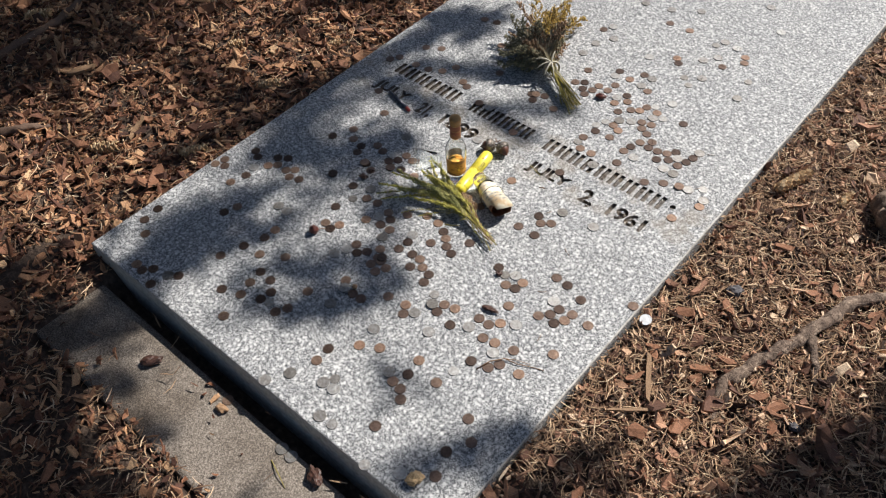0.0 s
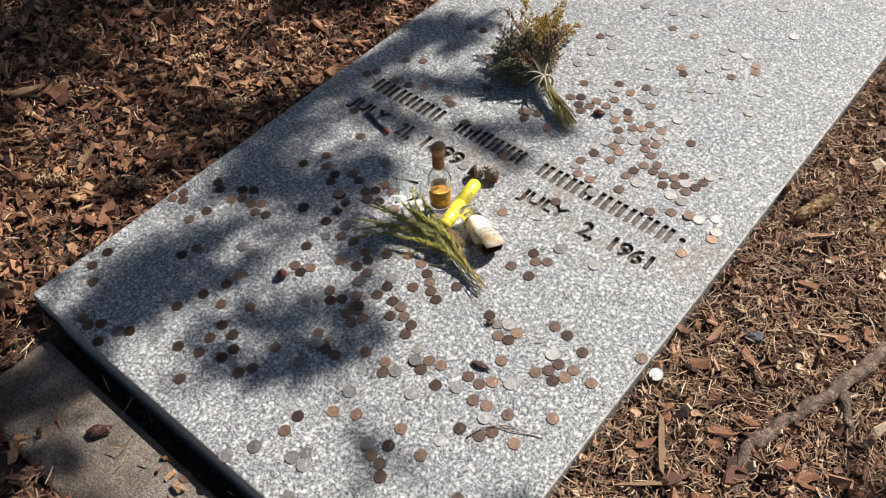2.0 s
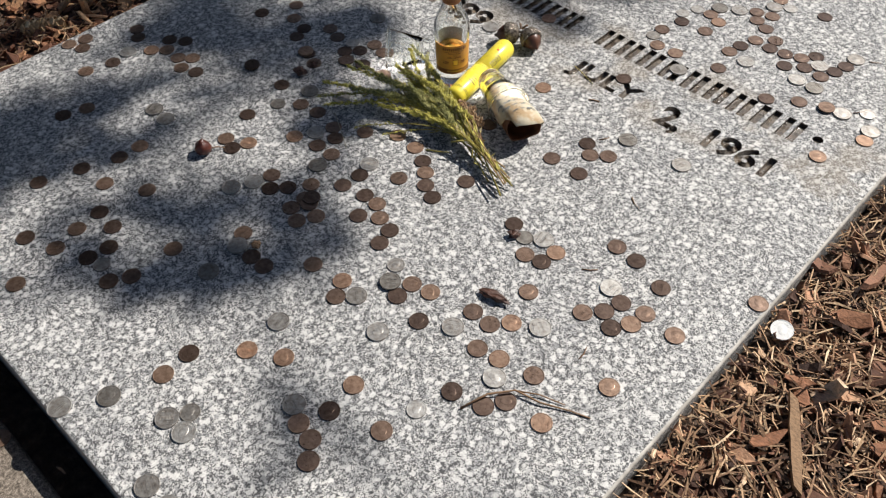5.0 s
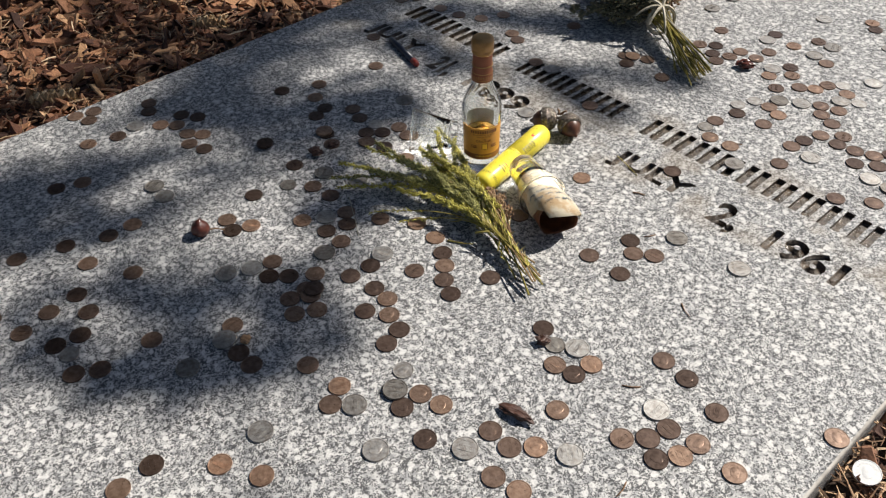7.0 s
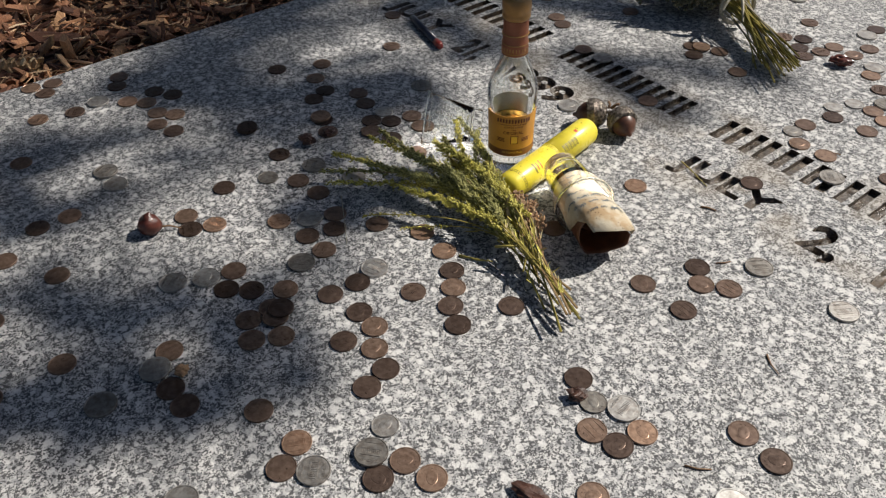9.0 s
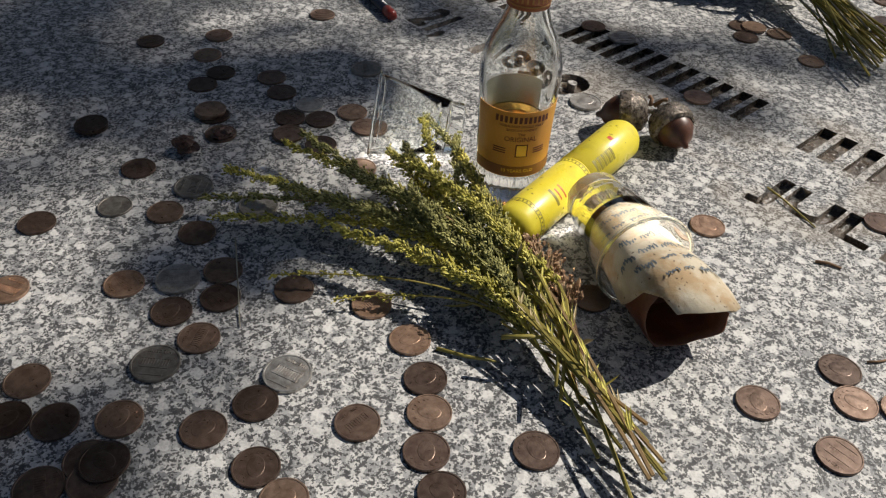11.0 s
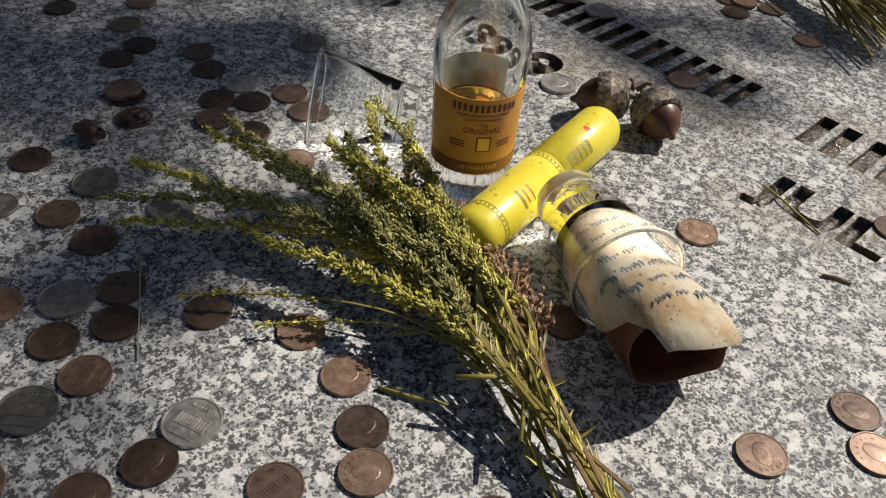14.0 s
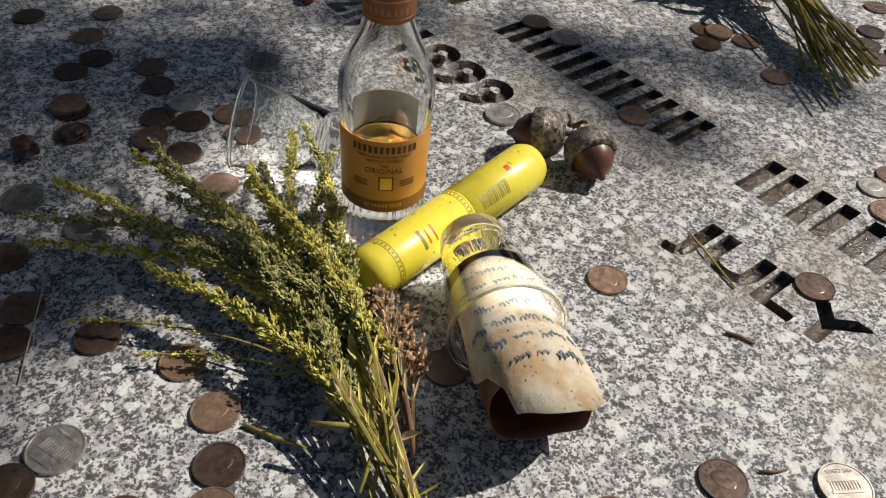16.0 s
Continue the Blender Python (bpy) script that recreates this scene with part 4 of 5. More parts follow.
# ---- bouquets ----
def feather(points, width, bud, twigs, per_twig):
    """A plume: short side twigs set round a stem, each lined with small buds."""
    bm = bmesh.new()
    n = len(points) - 1
    for k in range(twigs):
        f = (k + rng.random()) / twigs
        i = min(int(f * n), n - 1)
        p = points[i].lerp(points[i + 1], f * n - i)
        way = (points[i + 1] - points[i]).normalized()
        out = Vector((rng.gauss(0, 1), rng.gauss(0, 1), rng.gauss(0.2, 0.8)))
        out = (out - way * out.dot(way)).normalized()
        long = width * (0.35 + 0.75 * math.sin(math.pi * min(1.0, 0.22 + 0.78 * f)) ** 0.8) * rng.uniform(0.7, 1.25)
        tip = p + (out * 0.62 + way * 0.9).normalized() * long
        tip.z = max(tip.z, 0.0015)
        add_tube(bm, [p, p.lerp(tip, 0.5) + out * long * 0.06, tip], [0.00035, 0.0003, 0.0002], 3)
        for j in range(per_twig):
            q = p.lerp(tip, 0.25 + 0.75 * (j + rng.random()) / per_twig)
            q += Vector((rng.gauss(0, 1), rng.gauss(0, 1), rng.gauss(0, 1))) * bud * 1.1
            q.z = max(q.z, 0.001)
            add_bud(bm, q, bud * rng.uniform(0.6, 1.2), rng.uniform(1.0, 1.9), way + out * 0.6)
    return bm


def spike(points, width, bud, twigs, per_twig):
    """A dense tapering spike: tight side branchlets crowded with minute buds, and a few narrow bracts."""
    bm = bmesh.new()
    n = len(points) - 1
    for k in range(twigs):
        f = ((k + rng.random()) / twigs) ** 0.9
        i = min(int(f * n), n - 1)
        p = points[i].lerp(points[i + 1], f * n - i)
        way = (points[i + 1] - points[i]).normalized()
        out = Vector((rng.gauss(0, 1), rng.gauss(0, 1), rng.gauss(0.25, 0.9)))
        out = (out - way * out.dot(way)).normalized()
        long = width * min(1.0, 0.45 + 2.2 * f) * (1.0 - 0.72 * f ** 1.6) * rng.uniform(0.45, 1.3)
        tip = p + (out * 0.55 + way * 0.85).normalized() * long
        tip.z = max(tip.z, 0.0012)
        add_tube(bm, [p, tip], [0.0003, 0.0002], 3)
        for j in range(per_twig):
            g = 0.3 + 0.75 * rng.random()
            q = p.lerp(tip, g) + Vector((rng.gauss(0, 1), rng.gauss(0, 1), rng.gauss(0, 1))) * bud * 1.25
            q.z = max(q.z, 0.0008)
            add_bud(bm, q, bud * rng.uniform(0.5, 1.15), rng.uniform(1.1, 2.4), way + out * rng.uniform(0.2, 1.2))
        if rng.random() < 0.5:
            add_leaf(bm, p, way + out * 0.6, long * rng.uniform(0.8, 1.4), rng.uniform(0.0007, 0.0014), 0.2)
    return bm


def build_sprig(bunch, end, bind, tip, stalk, bloom, leaf, plume, width, bud, twigs, per_twig, leaves, thick=0.001, low=4, blade=1.0):
    """One stem from its cut end through the waist of the bunch to its tip."""
    a, b, c = Vector(end), Vector(bind), Vector(tip)
    first = bezier(a, a.lerp(b, 0.5) + Vector((0, 0, 0.003)), b, 5)
    bend = b + (b - a).normalized() * (c - b).length * 0.38
    bend.z = b.z + 0.006
    second = bezier(b, bend, c, 12)
    for p in second:
        p.z = max(p.z, 0.0025)
    points = first + second[1:]
    bm = bmesh.new()
    add_tube(bm, points, [thick * (1 - 0.65 * k / (len(points) - 1)) for k in range(len(points))], 5)
    stem = part("stem", bm, stalk, bunch)
    if plume:
        start = max(1, int(12 * (1 - plume)))
        part("flower_spike", (spike if bloom in (SPIKE, DULL_SPIKE) else feather)(second[start:], width, bud, twigs, per_twig), bloom, stem)
    for k in range(leaves):
        bm = bmesh.new()
        i = low + rng.randrange(8)
        way = (points[i + 1] - points[i]).normalized()
        add_leaf(bm, points[i], way + Vector((rng.gauss(0, 0.38), rng.gauss(0, 0.38), rng.gauss(0.12, 0.25))), blade * rng.uniform(0.007, 0.018), blade * blade * rng.uniform(0.0013, 0.0026), rng.uniform(-0.1, 0.4))
        part("leaf", bm, leaf, stem)
    return stem


def build_green_bouquet():
    bunch = thing("green_bouquet", pose(0, 0, 0), "bunch of green flower spikes lying on the slab beside the bottle", "bouquet", "bouquets")
    tips = [(0.328, 0.462, 0.012), (0.342, 0.441, 0.010), (0.330, 0.500, 0.014), (0.338, 0.508, 0.022), (0.377, 0.517, 0.012), (0.373, 0.540, 0.016), (0.362, 0.586, 0.016),
            (0.360, 0.437, 0.010), (0.380, 0.466, 0.028), (0.395, 0.492, 0.034), (0.402, 0.526, 0.032), (0.388, 0.540, 0.026), (0.418, 0.470, 0.022), (0.430, 0.508, 0.036), (0.426, 0.540, 0.022), (0.374, 0.566, 0.026), (0.388, 0.578, 0.018), (0.408, 0.562, 0.024), (0.432, 0.548, 0.018)]
    for k, tip in enumerate(tips):
        back = rng.random() ** 1.6 * 0.055
        end = (0.606 - back, 0.479 + back * 0.3 + rng.uniform(-0.011, 0.011), rng.uniform(0.003, 0.020))
        bind = (0.524 + rng.uniform(-0.009, 0.009), 0.506 + rng.uniform(-0.010, 0.008), rng.uniform(0.004, 0.026))
        build_sprig(bunch, end, bind, tip, DRYLEAF if k % 4 == 1 else STALK, (SPIKE, DULL_SPIKE, SPIKE, DULL_SPIKE, DULL_SPIKE)[k % 5], DRYLEAF if k % 3 == 0 else SPIKE, rng.uniform(0.78, 0.92), rng.uniform(0.0090, 0.0112), 0.00070, 120, 11, 11, 0.00095, 1, 0.75)
    for tip in ((0.414, 0.436, 0.008), (0.444, 0.449, 0.006)):
        build_sprig(bunch, (0.585, 0.487, 0.004), (0.522, 0.500, 0.008), tip, STALK, SPIKE, STALK, 0.3, 0.004, 0.0006, 18, 5, 5, 0.0009)
    build_sprig(bunch, (0.560, 0.492, 0.004), (0.527, 0.505, 0.012), (0.484, 0.521, 0.014), STALK, SPIKE, SPIKE, 0.5, 0.006, 0.0007, 40, 8, 10)
    # withered leaves low on the stems
    for x, y, z, dx, dy in ((0.498, 0.516, 0.020, -0.6, 0.6), (0.503, 0.519, 0.018, -0.3, 0.9), (0.506, 0.512, 0.016, -0.8, 0.3), (0.512, 0.514, 0.016, 0.1, 1.0), (0.500, 0.500, 0.016, -0.9, -0.2), (0.508, 0.498, 0.014, -0.7, -0.5), (0.540, 0.507, 0.012, 0.6, 0.5)):
        bm = bmesh.new()
        add_leaf(bm, (x, y, z), Vector((dx, dy, 0.5)), rng.uniform(0.009, 0.015), rng.uniform(0.0025, 0.0042), rng.uniform(0.1, 0.7))
        part("leaf", bm, DRYLEAF, bunch, "withered tan leaf")


def build_dried_bouquet():
    bunch = thing("dried_bouquet", pose(0, 0, 0), "dried yellow flowers with grey-green leaves and bare stalks", "bouquet", "bouquets")
    for k in range(58):
        a = radians(rng.uniform(102, 214))
        far = rng.uniform(0.09, 0.235) * (1.0 if a < radians(140) else 0.80 if a < radians(178) else 0.50)
        tip = (0.384 + far * math.cos(a), 0.964 + far * math.sin(a), rng.uniform(0.010, 0.085))
        back = rng.random() * 0.05
        end = (0.506 - back, 0.893 + back * 0.55 + rng.uniform(-0.020, 0.020), rng.uniform(0.002, 0.024))
        bind = (0.384 + rng.uniform(-0.010, 0.010), 0.964 + rng.uniform(-0.010, 0.010), rng.uniform(0.012, 0.042))
        yellow = far > 0.12 and a < radians(136)
        bloom = GOLDENROD if yellow else DRIED if rng.random() < 0.4 else GREYLEAF
        build_sprig(bunch, end, bind, tip, TIE if k % 9 == 0 else STALK, bloom, GREYLEAF, 0.40 if yellow else 0.6, 0.024 if yellow else 0.020, 0.0021, 26, 8, 9, 0.0009, 7, 2.0)
    # leafy cut ends
    for k in range(26):
        bm = bmesh.new()
        root = Vector((0.452 + rng.uniform(-0.02, 0.03), 0.926 + rng.uniform(-0.018, 0.012), rng.uniform(0.004, 0.022)))
        add_leaf(bm, root, Vector((0.8 + rng.gauss(0, 0.25), -0.55 + rng.gauss(0, 0.3), rng.gauss(0.05, 0.15))), rng.uniform(0.012, 0.028), rng.uniform(0.0016, 0.0032), rng.uniform(-0.1, 0.3))
        part("leaf", bm, STALK, bunch)
    bm = bmesh.new()
    ring = [Vector((0.388, 0.961, 0.026)) + Vector((0.59, 0.81, 0)) * 0.018 * math.cos(a) + Vector((0, 0, 0.020 * math.sin(a))) for a in (k * math.pi / 8 for k in range(17))]
    add_tube(bm, ring, [0.0026] * 17, 5)
    for way in ((-0.030, -0.018, 0.006), (-0.020, -0.030, -0.010), (0.006, -0.034, -0.012), (0.028, -0.026, -0.020), (-0.012, 0.030, 0.008)):
        tie = Vector((0.388, 0.958, 0.046))
        end = tie + Vector(way)
        add_tube(bm, bezier(tie, tie.lerp(end, 0.5) + Vector((0, 0, 0.012)), end, 5), [0.0024, 0.0022, 0.0020, 0.0018, 0.0015, 0.0010], 5)
    part("tie", bm, TIE, bunch, "pale grass blade knotted round the stems")


def build_brown_flower():
    bunch = thing("dried_flower", pose(0, 0, 0), "withered brown flower head between the bouquet and the glass", "flower")
    for tip, bind in (((0.478, 0.542, 0.014), (0.506, 0.531, 0.012)), ((0.489, 0.549, 0.008), (0.512, 0.528, 0.008)), ((0.500, 0.527, 0.010), (0.520, 0.525, 0.010)), ((0.505, 0.541, 0.006), (0.522, 0.528, 0.006)), ((0.486, 0.533, 0.008), (0.510, 0.527, 0.008))):
        build_sprig(bunch, (0.545, 0.512, 0.003), bind, tip, DRIED, DRIED, DRYLEAF if tip[0] > 0.495 else DRIED, 1.0, 0.0105, 0.0012, 26, 6, 22, 0.0009, 4, 0.8)


def build_stalk(points, thick, label, material=None):
    bm = bmesh.new()
    add_tube(bm, points, [thick] * (len(points) - 1) + [thick * 0.7], 5)
    solid("stalk", bm, material or STALK, pose(0, 0, 0), label, "stalk", smooth=True)


build_green_bouquet()
build_brown_flower()
build_stalk([(0.5225, 0.5195, 0.019), (0.538, 0.500, 0.018), (0.552, 0.482, 0.016)], 0.0011, "bare yellow-green stalk across the bouquet")
build_stalk([(0.495, 0.4684, 0.0012), (0.508, 0.4755, 0.0016), (0.5195, 0.4816, 0.004)], 0.0009, "short dry straw beside the bouquet")
build_stalk([(0.5195, 0.4830, 0.018), (0.528, 0.491, 0.020), (0.5335, 0.4995, 0.018)], 0.0011, "bent green stalk across the stems")
build_dried_bouquet()


# ---- trees that shade the place ----
def shade_tree(x, y, height, lines, label, thick=1.0):
    """A conifer: tapered trunk, limbs that run out along lines of boughs, needles in loose sprays."""
    tree = thing("pine_tree", pose(x, y, -0.04), label, "tree", "pine trees")
    base = Vector((x, y, -0.04))
    bm = bmesh.new()
    add_tube(bm, [(0, 0, 0), (0.02, 0.01, height * 0.3), (-0.02, 0.02, height * 0.7), (0, 0, height)], [0.17, 0.13, 0.08, 0.03], 14)
    part("trunk", bm, BARK, tree, "reddish scaly bark")
    crown = bmesh.new()
    for line in lines:
        near = min(line, key=lambda b: (b[0] - base).length)
        if (near[0] - line[0][0]).length > (near[0] - line[-1][0]).length:
            line = line[::-1]
        path = [p - base for p, _ in line]
        foot = Vector((0, 0, min(height * 0.9, max(1.0, path[0].z - 0.1))))
        bm = bmesh.new()
        run = bezier(foot, foot.lerp(path[0], 0.5) + Vector((0, 0, 0.12)), path[0], 6) + path[1:]
        add_tube(bm, run, [0.0045 * (1 - 0.75 * k / len(run)) for k in range(len(run))], 6)
        part("limb", bm, BARK, tree)
        for p, (_, size) in zip(path, line):
            for k in range(int((30 + size * 260) * thick)):
                q = p + Vector((rng.gauss(0, 0.42), rng.gauss(0, 0.42), rng.gauss(0, 0.42))) * size
                way = Vector((rng.uniform(-1, 1), rng.uniform(-1, 1), rng.uniform(-0.6, 0.6))).normalized()
                add_leaf(crown, q, way, min(0.09, size * rng.uniform(0.6, 1.0)), min(0.024, size * 0.3))
    part("crown", crown, LEAFLET, tree, "loose sprays of dark green needles")
    return tree



def sky_screen_tree(x, y, height, spread, label):
    """Added, unseen conifer that screens skylight: trunk, whorls of limbs and ragged crown."""
    tree = thing("pine_tree", pose(x, y, -0.04), label, "tree", "pine trees")
    bm = bmesh.new()
    add_tube(bm, [(0, 0, 0), (0.03, 0.02, height * 0.4), (0, 0, height)], [0.22, 0.16, 0.03], 12)
    part("trunk", bm, BARK, tree, "reddish scaly bark")
    crown = bmesh.new()
    for k in range(26):
        f = 0.22 + 0.76 * k / 25
        a, reach = k * 2.4 + rng.uniform(-0.3, 0.3), spread * (1.05 - f) ** 0.7 * rng.uniform(0.75, 1.15)
        foot = Vector((0, 0, height * f))
        tip = foot + Vector((math.cos(a) * reach, math.sin(a) * reach, rng.uniform(-0.35, 0.15)))
        bm = bmesh.new()
        run = bezier(foot, foot.lerp(tip, 0.5) + Vector((0, 0, 0.2)), tip, 5)
        add_tube(bm, run, [0.035, 0.03, 0.024, 0.018, 0.012, 0.006], 5)
        part("limb", bm, BARK, tree)
        for j in range(190):
            q = foot.lerp(tip, rng.uniform(0.25, 1.05)) + Vector((rng.gauss(0, 0.22), rng.gauss(0, 0.22), rng.gauss(0, 0.13)))
            way, long, wide = Vector((rng.uniform(-1, 1), rng.uniform(-1, 1), rng.uniform(-0.5, 0.5))), rng.uniform(0.12, 0.24), rng.uniform(0.06, 0.10)
            # no low sprays over the mulch bed round the grave
            if q.z > 1.9 or not (-1.35 < q.x + x < 2.3 and -1.5 < q.y + y < 3.0):
                add_leaf(crown, q, way, long, wide)
    part("crown", crown, LEAFLET, tree, "ragged dark green crown")


def bough_line(points, width, reach, z=0.0):
    """Boughs strung along a line, raised towards the sun."""
    out = []
    for a, b in zip(points, points[1:]):
        steps = max(1, int(math.dist(a, b) / (width * 0.8)))
        for k in range(steps):
            f = (k + 0.5) / steps
            out.append((Vector((a[0] + (b[0] - a[0]) * f, a[1] + (b[1] - a[1]) * f, z)) + SUN * (reach + rng.uniform(-0.15, 0.15)), width))
    return out


# boughs over the foot of the slab
FOOT_BOUGHS = [
    ([(0.12, 0.01), (0.16, 0.09), (0.19, 0.18), (0.24, 0.24), (0.27, 0.29)], 0.042),
    ([(0.11, 0.05), (0.13, 0.14), (0.13, 0.23), (0.15, 0.28), (0.18, 0.34)], 0.036),
    ([(0.14, 0.05), (0.16, 0.12), (0.17, 0.20)], 0.05),
    ([(0.31, 0.20), (0.36, 0.225), (0.41, 0.26)], 0.036),
    ([(0.40, 0.285), (0.43, 0.31), (0.46, 0.335)], 0.030),
    ([(0.42, 0.12), (0.46, 0.19), (0.49, 0.24), (0.53, 0.29)], 0.026),
    ([(0.20, 0.43), (0.235, 0.43)], 0.022),
    ([(0.36, 0.39), (0.39, 0.42), (0.41, 0.45)], 0.018),
    ([(0.36, 0.44), (0.385, 0.48), (0.395, 0.52)], 0.016),
    ([(0.06, 0.36), (0.10, 0.42), (0.12, 0.46)], 0.024),
]
# boughs over the lettering and the long edge in the shade
NAME_BOUGHS = [
    ([(0.00, 0.50), (0.01, 0.65), (0.03, 0.78), (0.06, 0.92), (0.09, 1.05)], 0.034),
    ([(0.05, 0.50), (0.11, 0.46), (0.13, 0.41)], 0.028),
    ([(0.08, 0.72), (0.16, 0.715), (0.27, 0.72)], 0.03),
    ([(0.12, 0.82), (0.19, 0.85), (0.25, 0.88)], 0.02),
    ([(0.21, 0.87), (0.27, 0.92), (0.34, 0.94)], 0.03),
    ([(0.31, 0.78), (0.40, 0.775), (0.48, 0.765)], 0.024),
    ([(0.22, 0.49), (0.25, 0.56), (0.30, 0.61)], 0.022),
    ([(0.01, 0.98), (0.10, 1.03), (0.15, 1.09)], 0.028),
]
# thinner, wider boughs that only dim the light
VEIL = [
    ([(0.10, 0.41), (0.18, 0.49), (0.24, 0.56), (0.28, 0.64)], 0.065), ([(0.03, 0.44), (0.06, 0.56), (0.10, 0.66)], 0.05), ([(0.20, 0.41), (0.25, 0.44), (0.28, 0.47)], 0.034),
    ([(0.28, 0.46), (0.32, 0.445), (0.36, 0.43)], 0.034), ([(0.25, 0.52), (0.30, 0.505), (0.34, 0.48)], 0.045), ([(0.16, 0.49), (0.21, 0.55), (0.25, 0.60)], 0.055), ([(0.22, 0.50), (0.28, 0.55)], 0.045), ([(0.20, 0.50), (0.23, 0.56), (0.28, 0.61)], 0.05), ([(0.36, 0.42), (0.40, 0.43), (0.42, 0.46)], 0.038), ([(0.42, 0.39), (0.46, 0.375)], 0.026), ([(0.43, 0.26), (0.49, 0.31), (0.53, 0.34)], 0.05)]
THIN_BOUGHS = [
    ([(0.33, 0.08), (0.39, 0.13), (0.44, 0.19), (0.50, 0.26)], 0.06), ([(0.06, 0.10), (0.09, 0.18), (0.13, 0.26)], 0.05), ([(0.28, 0.14), (0.33, 0.17)], 0.045), ([(0.63, 0.13), (0.69, 0.18)], 0.05), ([(0.36, 0.80), (0.42, 0.86), (0.50, 0.90)], 0.035),
    ([(0.06, 0.74), (0.14, 0.80), (0.20, 0.88)], 0.05), ([(0.05, 0.95), (0.15, 1.05)], 0.08), ([(0.90, 0.10), (0.97, 0.20), (1.03, 0.28)], 0.07),
    ([(0.03, 0.43), (0.10, 0.43), (0.17, 0.42)], 0.05), ([(0.20, 0.36), (0.25, 0.38), (0.28, 0.37)], 0.035)]
shade_tree(-0.75, 2.75, 4.5, [bough_line(points, width * 1.2, 3.3) for points, width in FOOT_BOUGHS + NAME_BOUGHS], "pine with open boughs, beside the head of the slab")
shade_tree(-1.3, 3.1, 5.0, [bough_line(points, width, 3.5) for points, width in VEIL + THIN_BOUGHS], "thin pine with loose boughs, behind the other", 0.5)
shade_tree(2.55, 1.52, 4.5, [bough_line(points, width, 3.3) for points, width in (
    ([(0.77, 0.03), (0.83, 0.12), (0.88, 0.22)], 0.035), ([(1.20, 0.28), (1.26, 0.42), (1.31, 0.56)], 0.07),
    ([(1.26, 0.30), (1.34, 0.46), (1.40, 0.62)], 0.12), ([(1.36, 0.2), (1.5, 0.4)], 0.16), ([(1.30, 0.42), (1.36, 0.55), (1.40, 0.70)], 0.09))], "pine with drooping boughs, off beyond the long side")
shade_tree(-1.9, 3.4, 5.5, [bough_line(points, width, 3.6) for points, width in (
    ([(-0.92, 0.10), (-0.80, 0.28), (-0.70, 0.42), (-0.62, 0.60)], 0.19), ([(-0.86, 0.30), (-0.66, 0.33), (-0.56, 0.42)], 0.13), ([(-0.74, 0.12), (-0.62, 0.22), (-0.55, 0.30)], 0.12), ([(-0.62, 0.06), (-0.50, 0.10)], 0.08),
    ([(-0.80, 0.55), (-0.64, 0.72), (-0.50, 0.92)], 0.15), ([(-0.10, 0.24), (-0.06, 0.36), (-0.04, 0.48)], 0.035), ([(-0.16, 0.52), (-0.06, 0.56), (-0.04, 0.66)], 0.045),
    ([(-0.30, 0.95), (-0.12, 1.06)], 0.08), ([(-1.1, 0.4), (-1.0, 0.8)], 0.22))] + [bough_line(points, width, 3.3) for points, width in (
    ([(-0.06, -0.08), (0.08, -0.18), (0.20, -0.24), (0.34, -0.32)], 0.10), ([(0.16, -0.22), (0.30, -0.30), (0.44, -0.26)], 0.06), ([(0.06, -0.14), (0.13, -0.08), (0.21, -0.03)], 0.05), ([(0.18, -0.16), (0.26, -0.12), (0.31, -0.08)], 0.035), ([(0.22, -0.27), (0.38, -0.31), (0.55, -0.34)], 0.12), ([(0.00, -0.20), (0.12, -0.27)], 0.09), ([(0.00, -0.30), (0.10, -0.38)], 0.12), ([(0.36, -0.12), (0.44, -0.10)], 0.022))],
    "broad pine with dense boughs, beyond the mulch")
# pines added out of view; their crowns only cut the skylight
for turn, far, tall in ((150, 5.2, 6.5), (192, 5.0, 7.0), (235, 5.6, 6.0), (352, 5.0, 6.5), (22, 5.6, 6.0)):
    sky_screen_tree(0.4 + far * math.cos(radians(turn)), 0.5 + far * math.sin(radians(turn)), tall, 2.1, "dark green pine added out of view to screen skylight")
# two nearer unseen pines, added to darken the mulch by blocking sky
for x, y, tall, spread in ((-1.80, 0.50, 4.6, 1.6), (-1.55, -1.35, 4.4, 1.3)):
    sky_screen_tree(x, y, tall, spread, "low-branched unseen pine added to keep skylight off the mulch")


